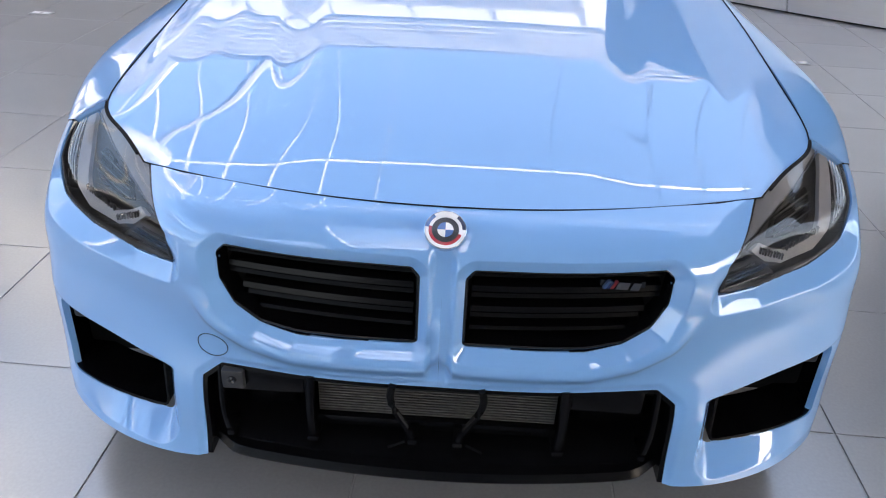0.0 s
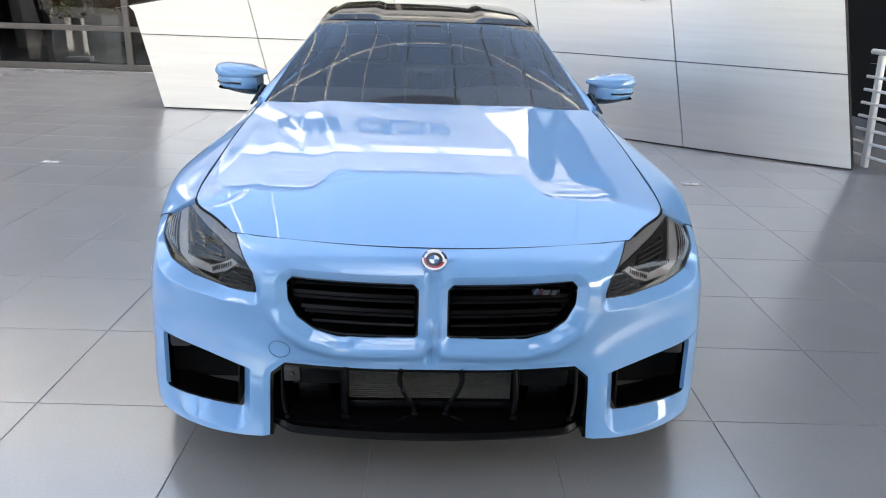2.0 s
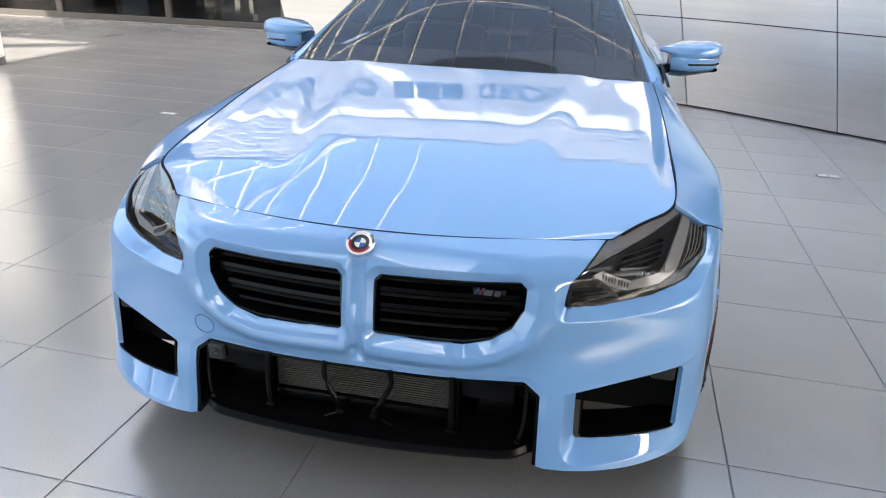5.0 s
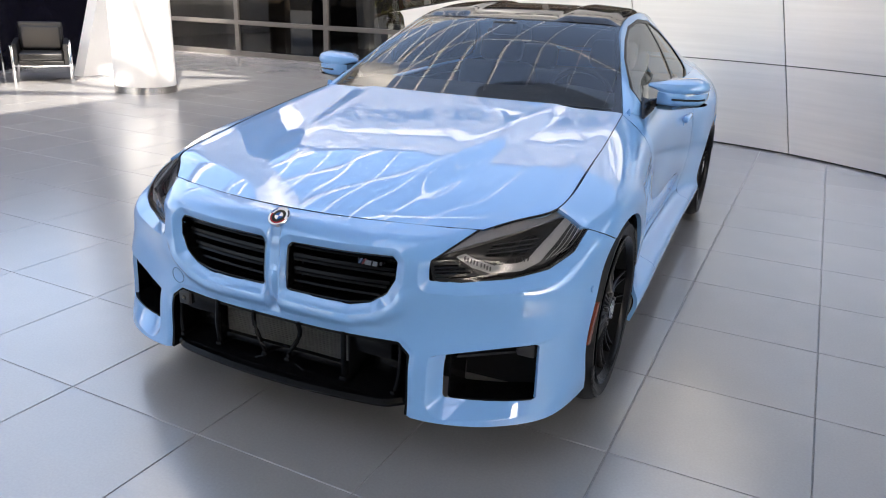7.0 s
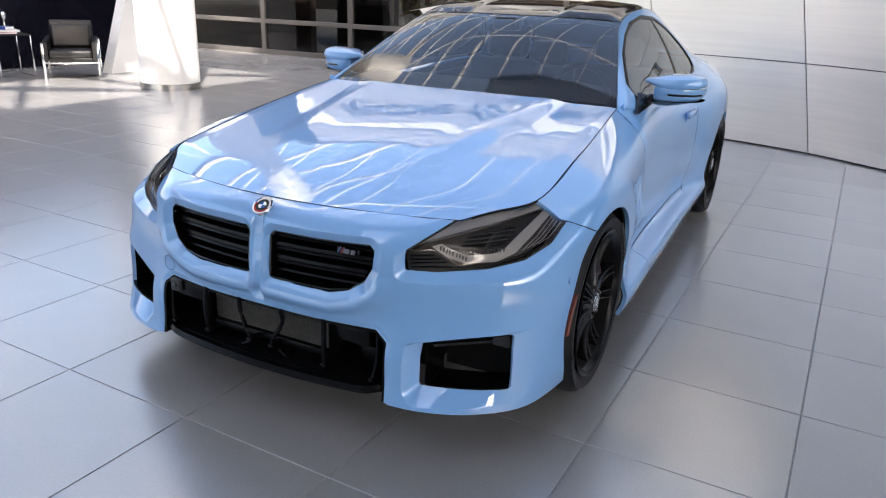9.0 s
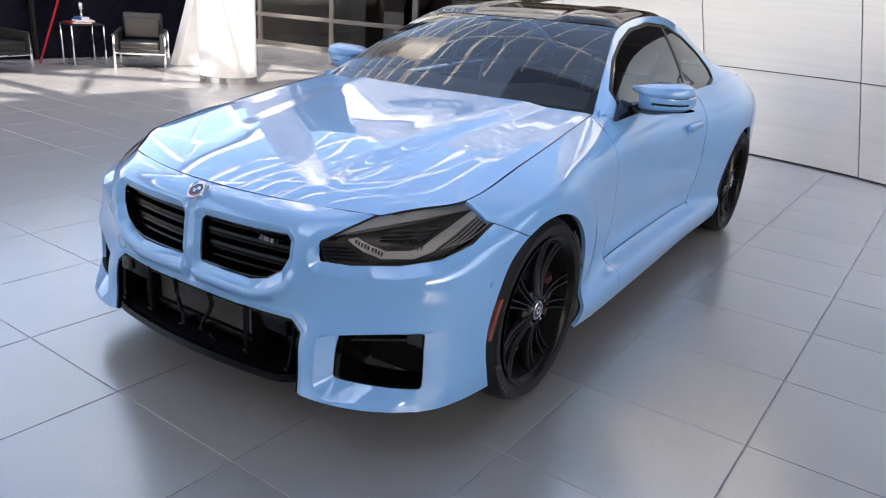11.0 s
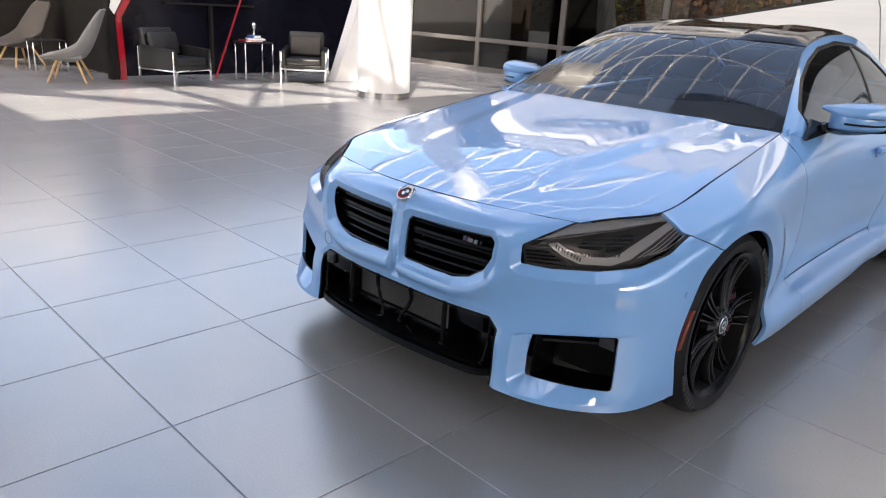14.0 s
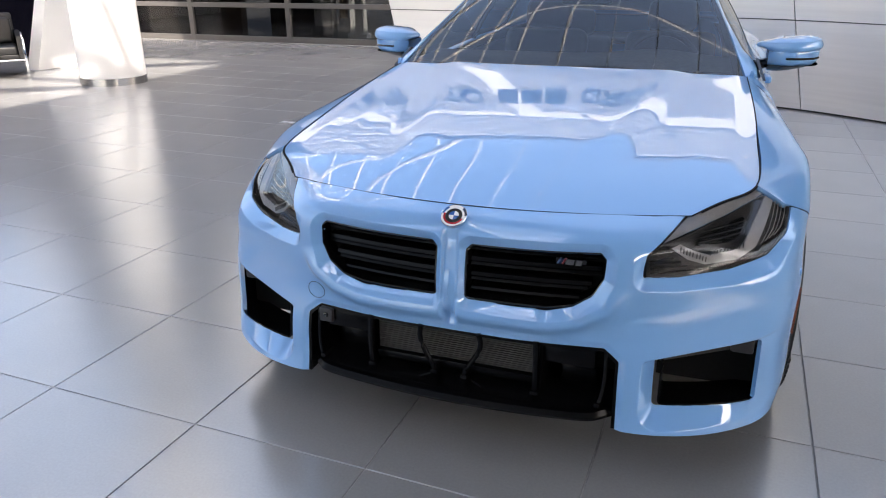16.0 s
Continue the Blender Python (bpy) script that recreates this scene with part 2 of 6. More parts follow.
def spline(n, at):
    """The rows by which n values at 0..n-1 give a natural cubic spline at the places asked for."""
    at = np.asarray(at, float)
    a, r = np.zeros((n, n)), np.zeros((n, n))
    a[0, 0] = a[-1, -1] = 1
    for i in range(1, n - 1):
        a[i, i - 1:i + 2] = 1, 4, 1
        r[i, i - 1:i + 2] = 6, -12, 6
    second = np.linalg.solve(a, r)
    k = np.clip(at.astype(int), 0, n - 2)
    f = at - k
    e = np.eye(n)
    return ((1 - f)[:, None] * e[k] + f[:, None] * e[k + 1]
            + (((1 - f) ** 3 - (1 - f)) / 6)[:, None] * second[k] + ((f ** 3 - f) / 6)[:, None] * second[k + 1])


def surface(tables, nu, nv):
    """A smooth sheet through grids of x, y and z: an array (nu, nv, 3)."""
    tables = [np.asarray(t, float) for t in tables]
    a, b = tables[0].shape
    mu, mv = spline(a, np.linspace(0, a - 1, nu)), spline(b, np.linspace(0, b - 1, nv))
    return np.stack([mu @ t @ mv.T for t in tables], -1)


def curve(points, n):
    """n points of a smooth line through the points."""
    p = np.asarray(points, float)
    return spline(len(p), np.linspace(0, len(p) - 1, n)) @ p


def outward(v, f, centre):
    """Turns the faces of a sheet away from a point."""
    v, c = np.asarray(v), np.asarray(centre, float)
    out = []
    for q in f:
        a, b, d = v[q[0]], v[q[1]], v[q[2]]
        out.append(q if np.dot(np.cross(b - a, d - a), (a + b + d) / 3 - c) > 0 else q[::-1])
    return out


def smooth(x):
    x = np.clip(x, 0, 1)
    return x * x * (3 - 2 * x)


def inside(poly, X, Y, r=0.0):
    """Distance to a polygon with rounded corners: negative within."""
    poly = np.asarray(poly, float)
    n = len(poly)
    best = np.full(X.shape, 1e9)
    odd = np.zeros(X.shape, bool)
    if r:
        c = poly.mean(0)
        new_poly = []
        for i in range(n):
            p, a, b = poly[i], poly[i - 1], poly[(i + 1) % n]
            u, v = (a - p) / np.linalg.norm(a - p), (b - p) / np.linalg.norm(b - p)
            s = abs(u[0] * v[1] - u[1] * v[0])
            new_poly.append(p + (u + v) * r / max(s, 0.3))
        poly = np.array(new_poly)
    for i in range(n):
        a, b = poly[i], poly[(i + 1) % n]
        d = b - a
        t = np.clip(((X - a[0]) * d[0] + (Y - a[1]) * d[1]) / (d @ d), 0, 1)
        best = np.minimum(best, np.hypot(X - a[0] - t * d[0], Y - a[1] - t * d[1]))
        crosses = ((a[1] > Y) != (b[1] > Y))
        with np.errstate(divide="ignore", invalid="ignore"):
            xs = a[0] + (Y - a[1]) * d[0] / (d[1] if d[1] else 1e-12)
        odd ^= crosses & (X < xs)
    return np.where(odd, -best, best) - r


def sheet(P, keep=None, mirror=True, flange=0.0, push=None, skip=None):
    """Turns a grid of points into verts and faces, cut along keep = 0, with a turned-in edge of that depth (or along push),
    and its mirror image across x = 0."""
    nu, nv = P.shape[:2]
    flat = P.reshape(-1, 3)
    verts, index, faces = [], {}, []
    k = np.ones(nu * nv) if keep is None else keep.reshape(-1)

    def corner(i):
        if i not in index:
            index[i] = len(verts)
            verts.append(flat[i])
        return index[i]

    def crossing(i, j):
        key = (min(i, j), max(i, j))
        if key not in index:
            a, b = key
            f = k[a] / (k[a] - k[b])
            index[key] = len(verts)
            verts.append(flat[a] + (flat[b] - flat[a]) * f)
        return index[key]

    on = (k > 0).reshape(nu, nv).astype(int)
    count = on[:-1, :-1] + on[1:, :-1] + on[1:, 1:] + on[:-1, 1:]
    for u, v in zip(*(w.tolist() for w in np.nonzero(count))):
        q = (u * nv + v, (u + 1) * nv + v, (u + 1) * nv + v + 1, u * nv + v + 1)
        if count[u, v] == 4:
            faces.append([corner(i) for i in q])
        else:
            f = []
            for n in range(4):
                i, j = q[n], q[(n + 1) % 4]
                if k[i] > 0:
                    f.append(corner(i))
                if (k[i] > 0) != (k[j] > 0):
                    f.append(crossing(i, j))
            if len(f) > 2:
                faces.append(f)
    verts = np.array(verts)
    if flange:
        normal = np.zeros_like(verts)
        count = {}
        for f in faces:
            a, b, c = verts[f[0]], verts[f[1]], verts[f[2]]
            w = np.cross(b - a, c - a)
            for i in f:
                normal[i] += w
            for i, j in zip(f, f[1:] + f[:1]):
                count.setdefault((min(i, j), max(i, j)), []).append((i, j))
        normal /= np.linalg.norm(normal, axis=1)[:, None] + 1e-12
        edge = [e[0] for e in count.values() if len(e) == 1]
        if mirror:
            edge = [e for e in edge if abs(verts[e[0]][0]) > 1e-4 or abs(verts[e[1]][0]) > 1e-4]
        low, extra = {}, []
        for e in edge:
            for i in e:
                if i not in low:
                    low[i] = len(verts) + len(extra)
                    extra.append(verts[i] + (np.array(push) if push is not None else -normal[i]) * flange)
        if extra:
            verts = np.vstack([verts, extra])
        faces += [[j, i, low[i], low[j]] for i, j in edge]
    if mirror:
        n = len(verts)
        twin = np.arange(n) + n
        twin[np.abs(verts[:, 0]) < 1e-5] = np.where(np.abs(verts[:, 0]) < 1e-5)[0]
        other = verts * (-1, 1, 1)
        faces = faces + [[int(twin[i]) for i in f[::-1]] for f in faces]
        verts = np.vstack([verts, other])
    return verts, faces


# ---------------------------------------------------------------- the hall
PITCH_X, PITCH_Y, TURN_TILES = 0.600, 0.581, radians(-1.8)
TILE_O = Vector((-0.195, -0.222, 0))


def tile_place(i, j):
    c, s = math.cos(TURN_TILES), math.sin(TURN_TILES)
    a, b = i * PITCH_X, j * PITCH_Y
    return Vector((TILE_O.x + c * a - s * b, TILE_O.y + s * a + c * b, 0))


# the wall of brushed metal, bent round behind the car
WALL_LINE = curve([(-3.03, 6.90), (-1.8, 6.80), (-0.6, 6.66), (0.6, 6.42), (1.6, 6.05), (2.66, 5.30), (3.92, 4.45)], 121)
WALL_S = np.concatenate([[0], np.cumsum(np.linalg.norm(np.diff(WALL_LINE, axis=0), axis=1))])


def on_wall(s):
    return np.array([np.interp(s, WALL_S, WALL_LINE[:, 0]), np.interp(s, WALL_S, WALL_LINE[:, 1])])


def wall_out(s):
    d = on_wall(min(s + 0.02, WALL_S[-1])) - on_wall(max(s - 0.02, 0))
    d /= np.linalg.norm(d)
    return np.array([d[1], -d[0]])       # towards the car


def wall_s(x):
    return float(np.interp(x, WALL_LINE[:, 0], WALL_S))


def build_structure():
    floor = tagged(new("floor"), "grey porcelain tiled showroom floor", "floor", kind="structure")
    bm = bmesh.new()
    box(bm, (-14, -10, -0.25), (9, 10.62, -0.003))
    part("grout_bed", bm, grout, floor, smooth=False)

    # the leaning metal wall: panels with open joints
    wall = tagged(new("wall_metal"), "curved wall clad in brushed aluminium panels", "wall", kind="structure")
    slant = -0.23
    total = WALL_S[-1]
    levels = [0.012, 0.84, 2.05, 4.2]

    def top_of(s):
        return 1.20 + 0.188 * s + 0.30 * max(0.0, s - 3.0) ** 1.5

    def panel(s0, s1, z0, z1, name):
        g, nu, nv = 0.005, 14, 6
        V, F = [], []
        for d in (0.0, -0.03):
            for iu in range(nu):
                for iv in range(nv):
                    z = z0 + g + (z1 - z0 - 2 * g) * iv / (nv - 1)
                    s = s0 + g + (s1 - s0 - 2 * g) * iu / (nu - 1)
                    sz = s + slant * z
                    z = min(z, top_of(sz) - 0.0)
                    sc = min(max(sz, -0.6), total + 0.5)
                    p = on_wall(sc)
                    if sc < 0:
                        p = p + np.array([sc, -sc * 0.06])
                    o = wall_out(min(max(sc, 0.02), total - 0.02))
                    V.append((*(p + o * d), z))
        n = nu * nv
        for iu in range(nu - 1):
            for iv in range(nv - 1):
                a = iu * nv + iv
                F.append((a, a + nv, a + nv + 1, a + 1))
                F.append((n + a, n + a + 1, n + a + nv + 1, n + a + nv))
        ring = [iu * nv for iu in range(nu)] + [(nu - 1) * nv + iv for iv in range(1, nv)]
        ring += [iu * nv + nv - 1 for iu in range(nu - 2, -1, -1)] + [iv for iv in range(nv - 2, 0, -1)]
        for a, b in zip(ring, ring[1:] + ring[:1]):
            F.append((a, n + a, n + b, b))
        return link_mesh(name, V, F, alu, wall, sharp=40)

    edges = [(0.0, 1.36), (1.36, wall_s(-0.02)), (wall_s(-0.02), wall_s(1.47)), (wall_s(1.47), wall_s(2.66)), (wall_s(2.66), total)]
    for s0, s1 in edges:
        for z0, z1 in zip(levels, levels[1:]):
            if top_of(s0 + slant * z0) > z0 + 0.02 or top_of(s1 + slant * z0) > z0 + 0.02:
                panel(s0, s1, z0, z1, "panel")
    # the core behind the joints
    V, F, n = [], [], 60
    for d in (-0.031, -0.30):
        for i in range(n):
            for z in (0.0, 1.0):
                s = total * i / (n - 1)
                zz = z * (min(top_of(s), 4.2) - 0.03)
                sz = min(max(s + slant * zz, -0.55), total)
                p = on_wall(max(sz, 0)) + (np.array([sz, -sz * 0.06]) if sz < 0 else 0)
                V.append((*(p + wall_out(min(max(sz, 0.02), total - 0.02)) * d), zz))
    m = 2 * n
    for i in range(n - 1):
        a = 2 * i
        F += [(a, a + 2, a + 3, a + 1), (m + a, m + a + 1, m + a + 3, m + a + 2), (a + 1, a + 3, m + a + 3, m + a + 1)]
    F += [(0, 1, m + 1, m), (m - 2, m - 1, 2 * m - 1, 2 * m - 2)]
    link_mesh("core", V, F, dark_gap, wall, smooth=False)
    return floor


floor_ob = build_structure()


def plain(name, lo, hi, mat, label, category):
    bm = bmesh.new()
    box(bm, lo, hi)
    return tagged(part(name, bm, mat, smooth=False), label, category, kind="structure")


# unseen closing walls, and ceiling with its skylights, sized to shape the light
plain("wall_east", (8.8, -10, 0), (9.0, 10.4, 2.0), white_paint, "unseen white plastered side wall under high windows, height set to limit light", "wall")
for k in range(7):
    plain("post_east", (8.85, -9.9 + 3.35 * k, 2.0), (8.95, -9.75 + 3.35 * k, 8.0), white_steel, "white post between the high side windows", "post")
# unseen overhead slab, added to cut light through the east windows
plain("canopy_east", (9.05, -21, 8.02), (18, 12, 8.3), white_paint, "unseen slab added outside the side windows to cut light", "canopy")
plain("wall_west", (-14.2, -10, 0), (-14.0, 10.4, 3.9), white_paint, "unseen white plastered side wall under high windows, height set to limit light", "wall")
for k in range(7):
    plain("post_west", (-14.15, -9.9 + 3.35 * k, 3.9), (-14.05, -9.75 + 3.35 * k, 8.0), white_steel, "white post between the high side windows", "post")
for k in range(5):
    y0 = -4.0 + 3.35 * k - 2.55
    for ya, yb in ((y0, y0 + 3.2), (y0 + 3.2, y0)):
        bm = bmesh.new()
        tube(bm, [(-14.1, ya, 3.9), (-14.1, yb, 8.0)], 0.06, 8)
        tagged(part("window_brace", bm, white_steel), "white diagonal brace across the high side windows", "brace", kind="structure")
# unseen wall added to cut the front light; its grey sets the bounce
plain("wall_front", (-3.2, -10.1, 0), (9, -9.97, 8.0), hall_grey, "unseen plain grey wall added to hold back light from the front", "wall")
for k in range(4):
    plain("post_front", (-14 + 2.7 * k, -10.1, 0), (-13.85 + 2.7 * k, -9.97, 8.0), white_steel, "white post of the open entrance front", "post")
# unseen slab added to keep high sky light off the front
plain("canopy", (-16, -21, 8.02), (12, -10.05, 8.3), white_paint, "unseen slab added outside the front to cut sky light", "canopy")
HALL_TOP = 8.0


def ceiling_slab(lo, hi):
    return (*lo, HALL_TOP), (*hi, HALL_TOP + 0.3)


def plate(bm, pts, half, deep):
    """A flat bar on edge along a line of points."""
    half, low = Vector(half), Vector((0, 0, -deep))
    rows = [[bm.verts.new(Vector(p) + d) for d in (-half, half, half + low, low - half)] for p in pts]
    for a, b in zip(rows, rows[1:]):
        for k in range(4):
            bm.faces.new((a[k], a[(k + 1) % 4], b[(k + 1) % 4], b[k]))
    bm.faces.new(rows[0]), bm.faces.new(rows[-1][::-1])
    bmesh.ops.recalc_face_normals(bm, faces=bm.faces)


def build_ceiling():
    bm = bmesh.new()
    # unseen slabs; the gaps between them decide where sun and sky light land
    for lo, hi in (((-14.2, -10), (-13.7, 10.8)), ((-13.7, -10), (-12.0, 2.0)), ((-12.0, -10), (9.0, -9.4)), ((-3.0, -9.4), (-2.1, -5.6)), ((-8.2, -5.6), (-2.1, 3.2)),
                   ((-2.1, -9.4), (0.27, -8.6)), ((0.27, -9.4), (2.75, 3.2)), ((3.15, -9.4), (8.4, 3.2)), ((2.75, -9.4), (3.15, -7.5)),
                   ((2.75, -5.1), (3.15, 3.2)), ((8.4, -9.4), (8.75, -4.8)), ((8.4, -3.1), (8.75, 3.2)), ((8.75, -9.4), (9.0, 3.2)),
                   ((-2.1, 0.95), (0.27, 3.2)), ((6.6, 3.2), (9.0, 10.8))):
        box(bm, *ceiling_slab(lo, hi))
    tagged(part("ceiling", bm, white_paint, smooth=False), "unseen white ceiling, its large skylights cut to place sun and sky light", "ceiling", kind="structure")
    # unseen panes added over ceiling gaps to dim the sun patches they cast
    for lo, hi, mat in (((2.75, -7.5), (3.15, -5.1), roof_glass), ((8.4, -4.8), (8.75, -3.1), roof_glass), ((-2.9, 3.2), (0.9, 4.4), vault_glass),
                        ((1.3, 3.2), (4.3, 4.4), vault_glass)):
        bm = bmesh.new()
        box(bm, (*lo, HALL_TOP + 0.10), (*hi, HALL_TOP + 0.12))
        tagged(part("sun_dimming_pane", bm, mat, smooth=False), "unseen tinted pane added in the ceiling to dim a sun patch", "skylight", kind="structure")
    # bars of the skylights
    roof = tagged(new("skylight_frame"), "white steel skylight frame above the car", "skylight", kind="structure")
    for k in range(16):
        x = -10.75 + k * 1.15
        bm = bmesh.new()
        pts = [(x, 4.3 + 6.5 * i / 12, HALL_TOP + 0.1 + 1.0 * math.sin(math.pi * i / 12)) for i in range(13)]
        plate(bm, pts, (0.014, 0, 0), 0.12)
        part("rib", bm, white_steel, roof)
    for i in (3,):
        bm = bmesh.new()
        z = HALL_TOP + 0.1 + 1.0 * math.sin(math.pi * i / 12)
        plate(bm, [(-12.0, 4.3 + 6.5 * i / 12, z), (6.6, 4.3 + 6.5 * i / 12, z)], (0, 0.016, 0), 0.10)
        part("purlin", bm, white_steel, roof)
    for k in range(3):
        bm = bmesh.new()
        tube(bm, [(-11.6 + 2.3 * k, 4.3, HALL_TOP + 0.05), (-9.1 + 2.3 * k, 10.7, HALL_TOP + 0.05)], 0.10, 6)
        part("brace", bm, white_steel, roof)
    truss = tagged(new("roof_truss"), "white steel roof trusses under a skylight", "truss", kind="structure")
    for y in (-8.6, -6.3, -3.9, -1.5, 0.9):
        bm = bmesh.new()
        tube(bm, [(-3.1, y, HALL_TOP + 0.1), (0.4, y, HALL_TOP + 0.1)], 0.09, 6)
        part("beam", bm, white_steel, truss)
    for y in (-8.6, -6.3, -3.9, -1.5):
        for a, b in (((-3.0, y), (0.3, y + 2.35)), ((0.3, y), (-3.0, y + 2.35)))[:2 if y > -5 else 1]:
            bm = bmesh.new()
            tube(bm, [(*a, HALL_TOP + 0.1), (*b, HALL_TOP + 0.1)], 0.13 if a[0] < 0 else 0.06, 6)
            part("brace", bm, white_steel, truss)
    for y in (-8.8, -7.2):
        bm = bmesh.new()
        tube(bm, [(-12.1, y, HALL_TOP + 0.1), (-2.9, y, HALL_TOP + 0.1)], 0.08, 6)
        part("beam", bm, white_steel, truss)
    for k in range(6):
        bm = bmesh.new()
        tube(bm, [(-11.4 + 1.7 * k, -9.5, HALL_TOP + 0.1), (-11.4 + 1.7 * k, -5.5, HALL_TOP + 0.1)], 0.06, 6)
        part("beam", bm, white_steel, truss)


build_ceiling()


def glazed_front(name, y, x0, x1, top, step, rails, label, panes):
    """A glazed front: posts, rails and panes."""
    ob = tagged(new(name), label, "window", kind="structure")
    n = round((x1 - x0) / step)
    for i in range(n + 1):
        x = x0 + (x1 - x0) * i / n
        bm = bmesh.new()
        box(bm, (x - 0.05, y - 0.06, 0), (x + 0.05, y + 0.06, top), 0.006, seg=1)
        part("post", bm, mullion, ob, smooth=False)
    for z, h in rails:
        bm = bmesh.new()
        box(bm, (x0, y - 0.055, z), (x1, y + 0.055, z + h), 0.006, seg=1)
        part("rail", bm, mullion, ob, smooth=False)
    if panes:
        for i in range(n):
            a, b = x0 + (x1 - x0) * i / n + 0.05, x0 + (x1 - x0) * (i + 1) / n - 0.05
            for (z, h), (z2, _) in zip(rails, rails[1:]):
                bm = bmesh.new()
                box(bm, (a, y - 0.008, z + h), (b, y + 0.008, z2))
                pane = part("pane", bm, pane_glass, ob, smooth=False)
                pane.visible_shadow = False
    return ob


glazed_front("window_1", 10.62, -13.43, 8.27, 8.0, 2.17, [(0, 0.10), (0.62, 0.085), (2.9, 0.09), (5.2, 0.09), (7.9, 0.1)],
             "tall glazed front with grey aluminium mullions", True)

# ---------------------------------------------------------------- the car
HUB_F, HUB_R, HUB_Z = 0.700, 3.437, 0.335
ARCH = 0.353
car = thing("car", "light blue coupe with black grilles and carbon roof on tiles", "car")

KIDNEY = [(0.040, 0.494), (0.040, 0.634), (0.055, 0.650), (0.400, 0.658), (0.416, 0.642), (0.413, 0.588), (0.388, 0.540), (0.338, 0.507), (0.27, 0.496)]
GRILLE = [(-0.5, 0.396), (0.425, 0.394), (0.466, 0.362), (0.474, 0.05), (-0.5, 0.05)]
INTAKE = [(0.570, 0.371), (0.572, 0.223), (0.824, 0.235), (0.820, 0.418)]
LAMP = [(0.512, 0.594), (0.508, 0.660), (0.607, 0.722), (0.70, 0.747), (0.771, 0.764), (0.83, 0.745), (0.857, 0.708), (0.852, 0.66),
        (0.815, 0.622), (0.72, 0.602), (0.60, 0.594)]
LAMP_CUT = LAMP[:2] + [(0.603, 0.722), (0.61, 0.80), (0.86, 0.80)] + LAMP[6:]


def front_grid(nu=450, nv=320):
    """The front skin of the half car, from the middle of the nose round to the wheel arch."""
    X = [[0, .12, .26, .42, .54, .68, .80, .872, .908, .925],
         [0, .12, .26, .42, .54, .68, .80, .880, .918, .935],
         [0, .12, .26, .42, .54, .68, .80, .877, .918, .935],
         [0, .12, .26, .42, .54, .68, .80, .877, .920, .938],
         [0, .12, .26, .42, .54, .68, .80, .877, .920, .938],
         [0, .12, .26, .42, .54, .68, .80, .870, .911, .931],
         [0, .12, .26, .42, .54, .68, .79, .86, .905, .93],
         [0, .12, .26, .42, .54, .67, .765, .832, .885, .915],
         [0, .12, .26, .42, .54, .65, .735, .79, .85, .89]]
    Y = [[-.055, -.053, -.046, -.040, -.036, .012, .098, .205, .38, .56],
         [-.062, -.060, -.052, -.036, -.020, .035, .112, .220, .385, .56],
         [-.062, -.060, -.052, -.032, -.010, .048, .118, .225, .39, .56],
         [-.045, -.045, -.036, -.010, .016, .068, .126, .233, .395, .56],
         [-.058, -.060, -.052, -.019, .028, .088, .150, .250, .400, .56],
         [-.055, -.055, -.048, -.021, .021, .098, .166, .261, .408, .56],
         [-.042, -.042, -.038, -.012, .040, .150, .235, .32, .43, .56],
         [-.008, -.006, .002, .030, .095, .205, .300, .37, .47, .57],
         [.060, .065, .084, .122, .165, .255, .365, .44, .52, .59]]
    Z = [[.165, .165, .165, .167, .168, .166, .166, .168, .17, .17],
         [.24] * 10, [.33] * 10, [.415] * 10, [.50] * 10, [.58] * 10,
         [.650, .650, .650, .652, .652, .65, .65, .65, .65, .65],
         [.704, .704, .703, .702, .70, .695, .70, .705, .70, .69],
         [.728, .728, .728, .727, .725, .738, .753, .758, .745, .72]]
    P = surface([np.array(t).T for t in (X, Y, Z)], nu, nv)
    du = np.gradient(P, axis=0)
    out = np.stack([du[..., 1], -du[..., 0], np.zeros(du.shape[:2])], -1)
    out /= np.linalg.norm(out, axis=-1)[..., None]
    x, z = P[..., 0], P[..., 2]
    kid, gri, inta, lamp = inside(KIDNEY, x, z, 0.012), inside(GRILLE, x, z, 0.01), inside(INTAKE, x, z, 0.012), inside(LAMP_CUT, x, z, 0.006)
    low = 1 - smooth((z - 0.60) / 0.07)
    ramp = lambda d, w: 1 - np.clip(d / w, 0, 1)
    h = -0.022 * ramp(kid, 0.026)
    h += 0.014 * np.exp(-((kid - 0.045) / 0.022) ** 2) * (1 - smooth((z - 0.52) / 0.06))
    over = z - (INTAKE[0][1] + (INTAKE[3][1] - INTAKE[0][1]) * (x - INTAKE[0][0]) / (INTAKE[3][0] - INTAKE[0][0]))
    h -= 0.050 * ramp(inta, 0.046) * (1 - 0.9 * np.clip((x - 0.57) / 0.24, 0, 1)) * (1 - smooth((over + 0.004) / 0.012))
    h -= 0.006 * (1 - smooth(gri / 0.02))
    h -= 0.024 * ramp(lamp, 0.030) * low
    h -= 0.016 * (1 - smooth((np.abs(x) - 0.013) / 0.014)) * (1 - smooth((z - 0.655) / 0.05)) * smooth((z - 0.40) / 0.05)
    P = P + out * h[..., None]
    return P, out, kid, gri, inta, lamp


FRONT, FRONT_OUT, D_KID, D_GRI, D_INT, D_LAMP = front_grid()


def sunk(d):
    """The front skin moved inwards by a depth."""
    return FRONT - FRONT_OUT * d


def arch_cut(Y, Z, hub, r=ARCH):
    return np.hypot(Y - hub, Z - HUB_Z) - r


def seam_front(Y, Z):
    """Bumper below, wing above."""
    return np.where(Y < HUB_F, Z - (0.715 - (Y - 0.40) * 0.46), 1.0)


